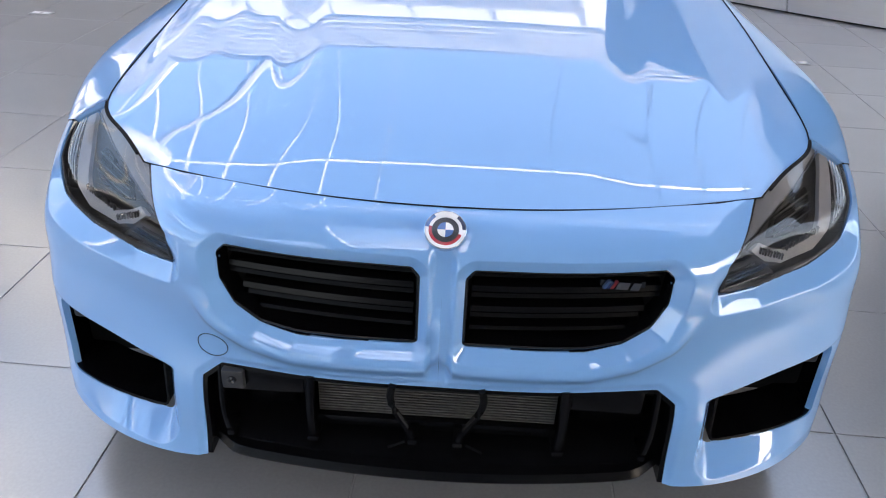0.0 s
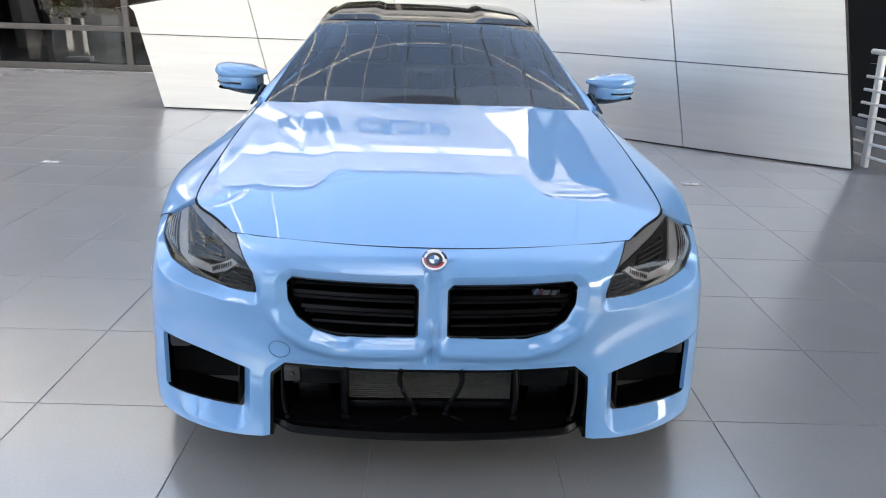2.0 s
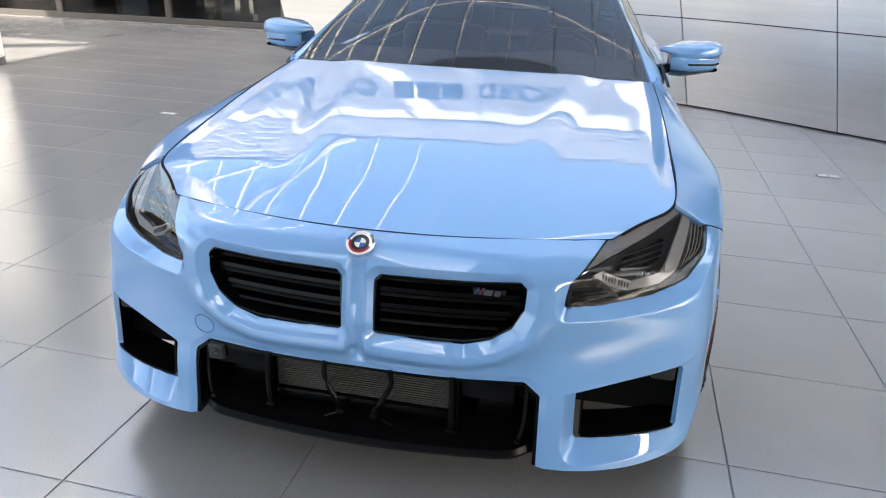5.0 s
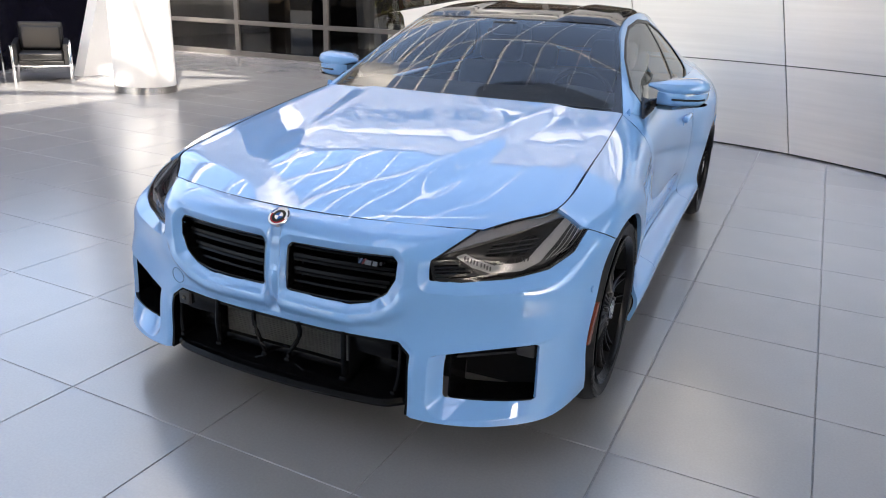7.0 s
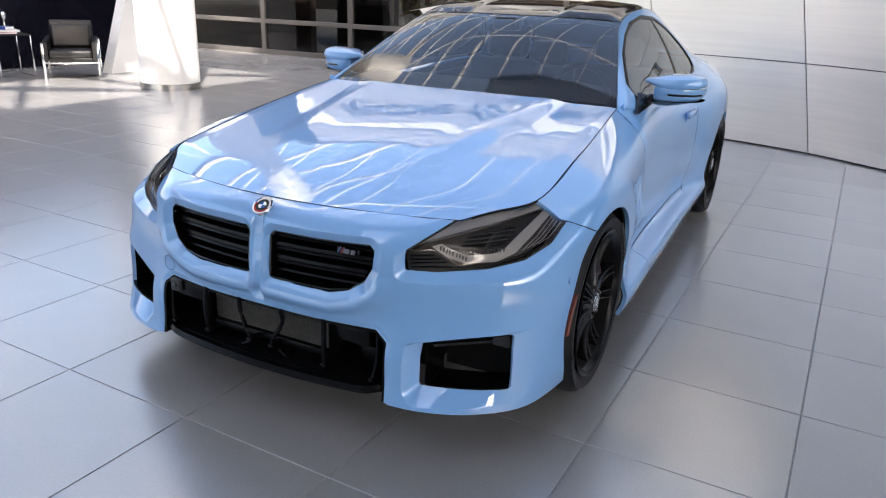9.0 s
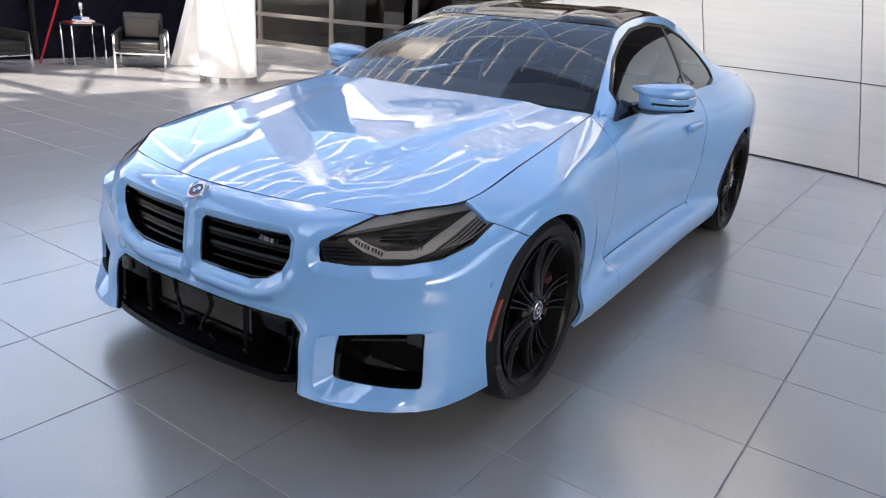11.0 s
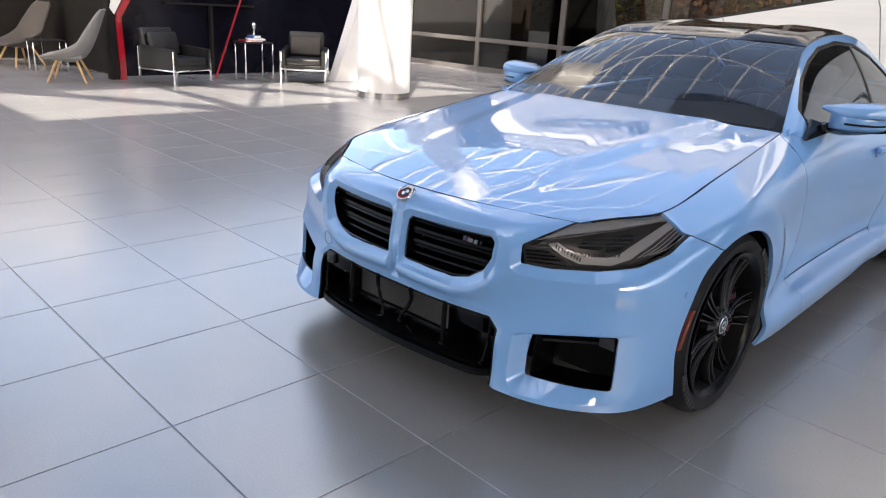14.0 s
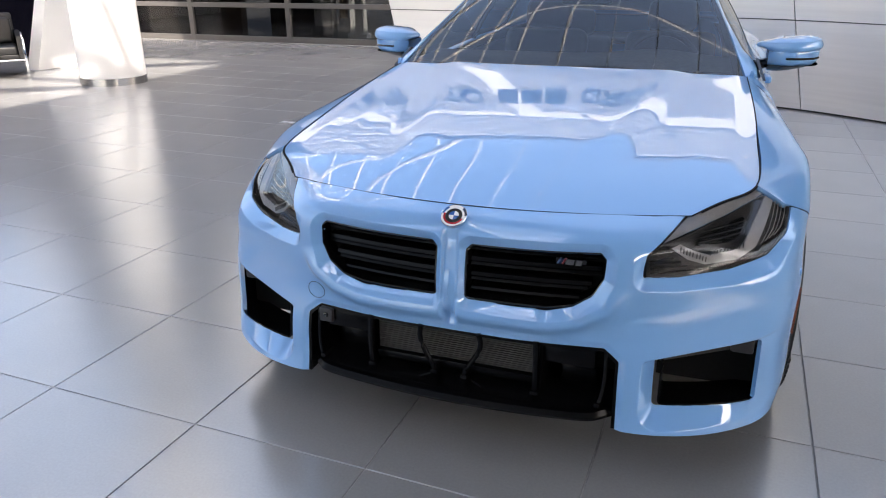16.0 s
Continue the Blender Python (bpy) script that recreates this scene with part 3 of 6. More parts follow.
def build_bumper():
    Y, Z, X = FRONT[..., 1], FRONT[..., 2], FRONT[..., 0]
    seam = np.where(X > 0.80, -seam_front(Y, Z), 1.0)
    below_bonnet = np.where((X > 0.50) & (X < 0.625), 0.7240 - Z, 1.0)
    keep = np.minimum.reduce([D_KID, D_GRI, D_INT, D_LAMP, arch_cut(Y, Z, HUB_F), seam, below_bonnet])
    v, f = sheet(FRONT, keep, flange=0.014)
    bumper = link_mesh("front_bumper", v, f, paint, car, "light blue bumper with sharp intakes", sharp=55)
    # round cover of the towing eye
    s = -1
    ring = [(s * (0.437 + 0.031 * math.cos(a)), 0, 0.437 + 0.026 * math.sin(a)) for a in np.linspace(0, 2 * math.pi, 33)[:-1]]
    bm = bmesh.new()
    pts = []
    for a, _, c in ring:
        i = np.argmin((X - abs(a)) ** 2 + (Z - c) ** 2)
        pts.append((a, Y.flat[i] - 0.0005, c))
    tube(bm, pts, 0.0009, 5, closed=True)
    part("tow_eye_cover", bm, gloss_black, bumper)
    # parking sensors
    for s in (-1, 1):
        bm = bmesh.new()
        a = np.argmin((Y - 0.36) ** 2 + (Z - 0.535) ** 2)
        p = FRONT.reshape(-1, 3)[a]
        lathe(bm, [(0, 0.0001), (0.002, 0.009), (0.001, 0.011), (-0.004, 0.011)], 16, "x", (0, 0, 0))
        bmesh.ops.transform(bm, matrix=Matrix.Translation((s * p[0], p[1], p[2])) @ Matrix.Diagonal((s, 1, 1, 1)), verts=bm.verts)
        part("parking_sensor", bm, paint, bumper)
    return bumper


def nose_y(x, z):
    i = np.argmin((FRONT[..., 0] - abs(x)) ** 2 + (FRONT[..., 2] - z) ** 2)
    return float(FRONT[..., 1].flat[i])


def rim(name, shape, r, mat, parent, s, dy=0.0, width=0.012, depth=0.09, label=""):
    """A deep frame that lines an opening of the nose."""
    x, z = FRONT[..., 0], FRONT[..., 2]
    d = inside(shape, x, z, r)
    band = np.minimum(-d + 0.001, d + width)
    v, f = sheet(FRONT + np.array([0, dy, 0]), band, mirror=False, flange=depth, push=(0, 1, 0))
    v = v * (s, 1, 1)
    return link_mesh(name, v, f, mat, parent, label, sharp=40)


def build_kidney(s):
    g = rim("kidney_grille", KIDNEY, 0.012, grille_black, car, s, 0.004, 0.006, 0.07, "gloss black grille frame with horizontal bars")
    ring = []
    for (xa, za), (xb, zb) in zip(KIDNEY, KIDNEY[1:] + KIDNEY[:1]):
        n = max(2, int(math.hypot(xb - xa, zb - za) / 0.012))
        ring += [(xa + (xb - xa) * k / n, za + (zb - za) * k / n) for k in range(n)]
    cx, cz = 0.228, 0.577
    line = bmesh.new()
    tube(line, [(s * (xx + 0.003 * np.sign(cx - xx)), nose_y(xx + 0.006 * np.sign(cx - xx), zz + 0.006 * np.sign(cz - zz)) + 0.005, zz + 0.003 * np.sign(cz - zz))
                for xx, zz in ring], 0.0032, 6, closed=True)
    part("frame_edge", line, gloss_black, g, "thin gloss black edge")
    back = bmesh.new()
    prism(back, [(s * a, b) for a, b in KIDNEY], 0.055, 0.06)
    part("backing", back, liner_shade_black, g, smooth=False)
    for z0, h in ((0.632, 0.007), (0.600, 0.010), (0.588, 0.007), (0.556, 0.010), (0.544, 0.007), (0.516, 0.006)):
        x1 = 0.398 if z0 > 0.57 else 0.385 - (0.57 - z0) * 0.75
        bm = bmesh.new()
        n = 9
        for k in range(n - 1):
            xa, xb = 0.052 + (x1 - 0.052) * k / (n - 1), 0.052 + (x1 - 0.052) * (k + 1) / (n - 1)
            ya, yb = -0.012 + 0.25 * xa * xa, -0.012 + 0.25 * xb * xb
            vs = []
            for xx, yy in ((xa, ya), (xb, yb)):
                vs.append([bm.verts.new((s * xx, yy + c, z0 + e)) for c, e in ((0, 0), (0.004, h), (0.045, h + 0.004), (0.045, -0.004))])
            for i in range(4):
                bm.faces.new((vs[0][i], vs[0][(i + 1) % 4], vs[1][(i + 1) % 4], vs[1][i]))
        bmesh.ops.remove_doubles(bm, verts=bm.verts, dist=1e-5)
        part("bar", bm, grille_black, g)
    if s > 0:                                              # small model plate: three stripes and plain blocks
        plate = new("grille_badge")
        plate.parent = g
        tagged(plate, "small chrome badge with three coloured stripes")
        y = -0.004
        for k, m in enumerate((badge_blue, navy_enamel, badge_red)):
            bm = bmesh.new()
            a = 0.284 + 0.0065 * k
            prism(bm, [(a, 0.620), (a + 0.005, 0.620), (a + 0.013, 0.635), (a + 0.008, 0.635)], y - 0.004, y + 0.004)
            part("stripe", bm, m, plate, smooth=False)
        for a, w in ((0.306, 0.022), (0.332, 0.016)):
            bm = bmesh.new()
            prism(bm, [(a, 0.620), (a + w, 0.620), (a + w + 0.003, 0.635), (a + 0.005, 0.635)], y - 0.004, y + 0.004)
            part("block", bm, dark_chrome, plate, smooth=False)
        bm = bmesh.new()
        box(bm, (0.28, y + 0.004, 0.622), (0.36, 0.03, 0.634))
        part("bracket", bm, gloss_black, plate, smooth=False)


def build_lower_grille():
    g = new("lower_grille")
    g.parent = car
    tagged(g, "black lower grille with struts and radiator fins")
    # lining
    for s in (-1, 1):
        rim("lining", GRILLE, 0.01, grille_black, g, s, 0.003, 0.010, 0.12)
    bm = bmesh.new()
    prism(bm, [(-0.47, 0.13), (0.47, 0.13), (0.47, 0.41), (-0.47, 0.41)], 0.13, 0.14)
    part("backing", bm, liner_shade_black, g, smooth=False)
    bm = bmesh.new()
    box(bm, (-0.40, 0.02, 0.398), (0.40, 0.135, 0.412))
    part("ceiling_panel", bm, satin_black, g, smooth=False)
    # sloping lower shelf
    v, f = [], []
    n = 30
    for k in range(n + 1):
        x = -0.475 + 0.95 * k / n
        y = -0.075 + 0.20 * x * x
        v += [(x, y + 0.020, 0.211), (x, 0.128, 0.258), (x, 0.128, 0.238), (x, y + 0.020, 0.200)]
    for k in range(n):
        for i in range(4):
            a, b = 4 * k + i, 4 * k + (i + 1) % 4
            f.append((a, b, b + 4, a + 4))
    link_mesh("shelf", v, f, grille_black, g, sharp=30)
    # radiator fins, one by one
    bm = bmesh.new()
    for k in range(17):
        z = 0.274 + 0.0070 * k
        box(bm, (-0.240, 0.006, z), (0.240, 0.026, z + 0.0026))
    tagged(part("fin_pack", bm, radiator, g, smooth=False), "thin grey radiator fins", kind="stuff")
    bm = bmesh.new()
    box(bm, (-0.243, 0.0255, 0.25), (0.243, 0.034, 0.395))
    part("radiator_core", bm, liner_shade_black, g, smooth=False)
    bm = bmesh.new()
    box(bm, (-0.243, -0.006, 0.246), (0.243, 0.036, 0.270), 0.004)
    part("ledge", bm, grille_black, g)
    for s in (-1, 1):
        for pts, r in (([(0.085, -0.045, 0.396), (0.088, -0.04, 0.345), (0.058, -0.048, 0.292), (0.045, -0.045, 0.258)], 0.0075),
                       ([(0.245, -0.03, 0.396), (0.248, -0.035, 0.31), (0.246, -0.03, 0.238)], 0.009),
                       ([(0.43, -0.002, 0.385), (0.432, -0.012, 0.30), (0.425, -0.02, 0.245), (0.418, -0.022, 0.228)], 0.006)):
            bm = bmesh.new()
            tube(bm, [(s * a, b, c) for a, b, c in curve(pts, 10)], r, 8)
            box(bm, (s * pts[-1][0] - r * 1.3, pts[-1][1] - r * 1.4, pts[-1][2] - 0.008),
                (s * pts[-1][0] + r * 1.3, pts[-1][1] + 0.05, pts[-1][2] + 0.006), 0.003)
            part("strut", bm, grille_black, g)
        bm = bmesh.new()
        tube(bm, [(s * 0.062, -0.03, 0.236), (s * 0.095, -0.035, 0.222)], 0.004, 6)
        part("foot_fin", bm, grille_black, g)
        bm = bmesh.new()                                   # radar boxes and side ducts
        box(bm, (min(s * 0.26, s * 0.405), -0.012, 0.325), (max(s * 0.26, s * 0.405), 0.07, 0.388), 0.010)
        part("sensor_box", bm, grille_black, g)
        bm = bmesh.new()
        box(bm, (min(s * 0.255, s * 0.262), -0.02, 0.20), (max(s * 0.255, s * 0.262), 0.13, 0.39), 0.002)
        part("divider", bm, grille_black, g)
        bm = bmesh.new()
        box(bm, (min(s * 0.30, s * 0.40), 0.06, 0.235), (max(s * 0.30, s * 0.40), 0.09, 0.29), 0.008)
        part("duct", bm, grille_black, g)
    # small parking camera on one of the boxes
    bm = bmesh.new()
    box(bm, (-0.424, -0.024, 0.342), (-0.380, 0.004, 0.386), 0.004)
    cam_box = part("camera_housing", bm, sensor_grey, g)
    bm = bmesh.new()
    lathe(bm, [(-0.023, 0.009), (-0.027, 0.008), (-0.028, 0.005), (-0.026, 0.0005)], 18, "y", (-0.402, 0, 0.366))
    part("camera_lens", bm, gloss_black, cam_box)
    # splitter
    v, f, n = [], [], 60
    for k in range(n + 1):
        x = -0.478 + 0.956 * k / n
        e = abs(x)
        y = -0.088 + 0.22 * e * e + 0.05 * float(smooth((e - 0.40) / 0.1))
        lift = 0.008 * float(smooth((e - 0.36) / 0.10))
        v += [(x, y, 0.192 + lift), (x, y + 0.010, 0.206 + lift), (x, y + 0.11, 0.212 + lift), (x, y + 0.11, 0.160), (x, y + 0.006, 0.183 + lift * 0.6)]
    for k in range(n):
        for i in range(5):
            a, b = 5 * k + i, 5 * k + (i + 1) % 5
            f.append((a, b, b + 5, a + 5))
    f += [tuple(range(5)), tuple(range(5 * n + 4, 5 * n - 1, -1))]
    link_mesh("splitter", v, f, grille_black, car, "gloss black front splitter", sharp=30)


def build_intake(s):
    g = rim("side_intake", INTAKE, 0.012, grille_black, car, s, 0.004, 0.004, 0.12, "black side air intake in the bumper")
    bm = bmesh.new()
    prism(bm, [(s * 0.555, 0.215), (s * 0.83, 0.22), (s * 0.83, 0.43), (s * 0.555, 0.385)], 0.225, 0.23)
    part("backing", bm, liner_shade_black, g, smooth=False)
    bm = bmesh.new()
    v = [(0.565, 0.09, 0.33), (0.81, 0.19, 0.372), (0.81, 0.215, 0.372), (0.565, 0.215, 0.33)]
    lo = [bm.verts.new((s * a, b, c)) for a, b, c in v]
    hi = [bm.verts.new((s * a, b, c + 0.008)) for a, b, c in v]
    bm.faces.new(lo), bm.faces.new(hi)
    for i in range(4):
        bm.faces.new((lo[i], lo[(i + 1) % 4], hi[(i + 1) % 4], hi[i]))
    part("vane", bm, satin_black, g)
    bm = bmesh.new()
    box(bm, (min(s * 0.742, s * 0.802), 0.150, 0.358), (max(s * 0.742, s * 0.802), 0.21, 0.404), 0.008)
    part("sensor_box", bm, sensor_grey, g)


def build_headlamp(s):
    lamp = new("headlight")
    lamp.parent = car
    tagged(lamp, "dark tinted headlight with angular light guides")
    x, z = FRONT[..., 0], FRONT[..., 2]
    d = inside(LAMP_CUT, x, z, 0.006)
    hoodline = np.where(x > 0.58, inside([(0.3, 0.3), (0.3, 0.712), (0.607, 0.722), (0.70, 0.748), (0.78, 0.765), (0.84, 0.748), (1.0, 0.70), (1.0, 0.3)], x, z), -1)
    keep = np.minimum(-d - 0.002, -hoodline)
    v, f = sheet(sunk(0.003), keep, mirror=False)
    f = outward(v * (s, 1, 1), f, (0, 0.9, 0.55))
    lens = link_mesh("lens", v * (s, 1, 1), f, lens_glass, lamp, "smoked clear lens")
    lens.visible_shadow = False
    # bowl behind the lens
    v, f = sheet(sunk(0.046), np.minimum(-d + 0.004, -hoodline + 0.004), mirror=False)
    link_mesh("bowl", v * (s, 1, 1), f, lamp_bowl, lamp)
    v, f = sheet(sunk(0.005), np.minimum(np.minimum(-d + 0.001, -hoodline + 0.002), d + 0.008), mirror=False, flange=0.045)
    link_mesh("rim", v * (s, 1, 1), f, satin_black, lamp)

    def on(px, pz, deep):
        i = np.argmin((x - px) ** 2 + (z - pz) ** 2)
        q = FRONT.reshape(-1, 3)[i] - FRONT_OUT.reshape(-1, 3)[i] * deep
        return Vector((s * q[0], q[1], q[2]))

    def plate(name, poly, deep, mat, r=0.003, thick=0.010, label=""):
        dd = inside(poly, x, z, r)
        v, f = sheet(sunk(deep), np.minimum(-dd, -hoodline - 0.003), mirror=False, flange=thick)
        return link_mesh(name, v * (s, 1, 1), f, mat, lamp, label, sharp=40)

    plate("reflector", [(0.530, 0.672), (0.607, 0.724), (0.70, 0.75), (0.772, 0.768), (0.812, 0.750), (0.70, 0.713), (0.60, 0.690)], 0.010, lamp_mirror, label="bright reflector strip")
    plate("slat_panel", [(0.512, 0.594), (0.510, 0.655), (0.572, 0.655), (0.612, 0.618), (0.645, 0.594)], 0.010, satin_black)
    for k in range(4):
        bm = bmesh.new()
        zz = 0.601 + 0.0125 * k
        tube(bm, [on(0.517, zz, 0.007), on(0.56, zz + 0.001, 0.007), on(0.622 - 0.015 * k, zz + 0.002, 0.007)], 0.0026, 6)
        part("slat", bm, gloss_black, lamp)
    band = [(0.826, 0.738), (0.800, 0.680), (0.778, 0.640), (0.735, 0.616), (0.655, 0.610), (0.612, 0.628), (0.570, 0.664)]
    inner_band = [(0.590, 0.670), (0.626, 0.648), (0.662, 0.632), (0.722, 0.636), (0.748, 0.650), (0.770, 0.688), (0.802, 0.742)]
    plate("light_guide", band + inner_band, 0.012, lamp_guide, 0.001, label="grey angular light guide")
    for poly in ([(0.640, 0.655), (0.700, 0.652), (0.708, 0.690), (0.655, 0.684)], [(0.706, 0.652), (0.742, 0.662), (0.760, 0.700), (0.716, 0.692)]):
        plate("projector", poly, 0.026, gloss_black, 0.006, 0.016)
    for k in range(3):
        bm = bmesh.new()
        zz = 0.662 + 0.010 * k
        tube(bm, [on(0.640 + 0.004 * k, zz, 0.024), on(0.70, zz + 0.003, 0.024), on(0.748 + 0.005 * k, zz + 0.008, 0.024)], 0.0014, 5)
        part("cooling_line", bm, lamp_grey, lamp)
    lines = [([(0.525, 0.668, .008), (0.60, 0.689, .009), (0.70, 0.712, .009), (0.818, 0.748, .009)], 0.0026, chrome, "divider")]
    for k in range(4):                                     # fine upright lines at the outer end
        e = 0.011 * k
        lines.append(([(0.792 + e, 0.645 + 0.4 * e, .012), (0.812 + e, 0.675, .012), (0.822 + e, 0.705, .012), (0.830 + 0.5 * e, 0.728 - 0.3 * e, .012)], 0.0013, lamp_guide, "thin_guide"))
    for pts, r, m, nm in lines:
        bm = bmesh.new()
        tube(bm, [on(*p) for p in curve(pts, 18)], r, 6)
        part(nm, bm, m, lamp)
    for p0, p1, n in (((0.592, 0.658), (0.655, 0.624), 9), ((0.665, 0.640), (0.745, 0.648), 11)):    # ribs of the guides
        for k in range(n):
            bm = bmesh.new()
            p = on(p0[0] + (p1[0] - p0[0]) * k / (n - 1), p0[1] + (p1[1] - p0[1]) * k / (n - 1), 0.011)
            box(bm, p - Vector((0.0013, 0.004, 0.006)), p + Vector((0.0013, 0.004, 0.006)))
            part("rib", bm, lamp_grey, lamp, smooth=False)


# the bonnet
def bonnet_grid(nu=150, nv=170):
    E = np.array([(.603, .190, .722), (.69, .298, .744), (.766, .416, .764), (.770, .65, .812), (.766, .90, .857), (.754, 1.15, .899), (.738, 1.39, .934)])
    C = np.array([(0, .062, .729), (0, .24, .775), (0, .44, .813), (0, .67, .851), (0, .90, .885), (0, 1.12, .916), (0, 1.31, .942)])
    cols = np.linspace(0, 1, 7)
    X, Y, Z = [], [], []
    for f in cols:
        X.append(E[:, 0] * f)
        Y.append(C[:, 1] + (E[:, 1] - C[:, 1]) * f ** 2)
        Z.append(C[:, 2] + (E[:, 2] - C[:, 2]) * f ** 2)
    P = surface([np.array(t) for t in (X, Y, Z)], nu, nv)
    x, y = P[..., 0], P[..., 1]
    # flanks of the power dome, low ridges beside it, and a rounded outer edge
    line = 0.30 + 0.20 * np.clip((y - 0.15) / 1.2, 0, 1)
    dome = 0.0105 * (1 - smooth((np.abs(x) - line + 0.06) / 0.13)) * smooth((y - 0.10) / 0.60)
    dome += 0.0015 * np.exp(-((np.abs(x) - line + 0.07) / 0.06) ** 2) * smooth((y - 0.20) / 0.40)
    dome += 0.0006 * np.exp(-((np.abs(x) - 0.60) / 0.035) ** 2) * smooth((y - 0.35) / 0.35)
    dome += 0.0004 * np.exp(-(x / 0.24) ** 2 - ((y - 0.74) / 0.28) ** 2)
    edge = 0.010 * smooth((np.abs(x) / (E[:, 0].max()) - 0.90) / 0.10) * smooth((y - 0.3) / 0.3)
    P[..., 2] += dome - edge * 0.5
    return P


BONNET = bonnet_grid()


def build_bonnet():
    P = BONNET.copy()
    nu, nv = P.shape[:2]
    # leave a shut gap on the front and side edges
    P[:, :, 0] *= 1 - 0.0032
    P[:, :, 1] += 0.0022 * (1 - np.linspace(0, 1, nv))[None, :]
    v, f = sheet(P, None, flange=0.016)
    link_mesh("bonnet", v, f, paint, car, "light blue bonnet with a raised dome", sharp=50)


# the flanks
ST = [.36, .69, 1.05, 1.42, 2.0, 2.6, 3.0, 3.44, 3.85, 4.2, 4.42]


def flank_grid(nu=330, nv=130):
    X = [[.885, .905, .935, .935, .925, .915, .915, .905, .875, .79, .62],
         [.90, .93, .950, .945, .935, .930, .935, .93, .895, .81, .64],
         [.905, .942, .922, .866, .852, .856, .91, .94, .905, .82, .66],
         [.908, .944, .928, .880, .868, .878, .925, .945, .908, .825, .67],
         [.898, .944, .926, .885, .872, .884, .928, .947, .905, .82, .66],
         [.846, .896, .888, .862, .852, .862, .895, .908, .868, .785, .63],
         [.770, .775, .7605, .748, .795, .778, .765, .755, .725, .66, .56]]
    Z = [[.165, .165, .165, .165, .17, .175, .175, .18, .2, .23, .25],
         [.215, .215, .242, .280, .286, .286, .272, .24, .25, .27, .29],
         [.30, .30, .32, .330, .330, .330, .333, .335, .34, .35, .36],
         [.46, .48, .48, .48, .48, .49, .50, .50, .50, .50, .50],
         [.61, .66, .66, .66, .67, .68, .68, .68, .67, .66, .66],
         [.70, .775, .805, .82, .815, .825, .845, .85, .84, .83, .82],
         [.757, .820, .884, .937, .912, .938, .952, .962, .965, .955, .945]]
    Y = [ST] * 7
    P = surface([np.array(t).T for t in (X, Y, Z)], nu, nv)
    # the wing's upper edge runs along the bonnet's
    edge, top = BONNET[-1], P[:, -1].copy()
    ys = np.clip(top[:, 1], 0.416, 1.38)
    gap = np.stack([np.interp(ys, edge[:, 1], edge[:, 0]) + 0.001 - top[:, 0], np.zeros(nu), np.interp(ys, edge[:, 1], edge[:, 2]) - top[:, 2]], -1)
    gap *= (1 - smooth((top[:, 1] - 1.36) / 0.10))[:, None]
    P += gap[:, None, :] * smooth((np.linspace(0, 1, nv) - 0.6) / 0.4)[None, :, None]
    return P


FLANK = flank_grid()


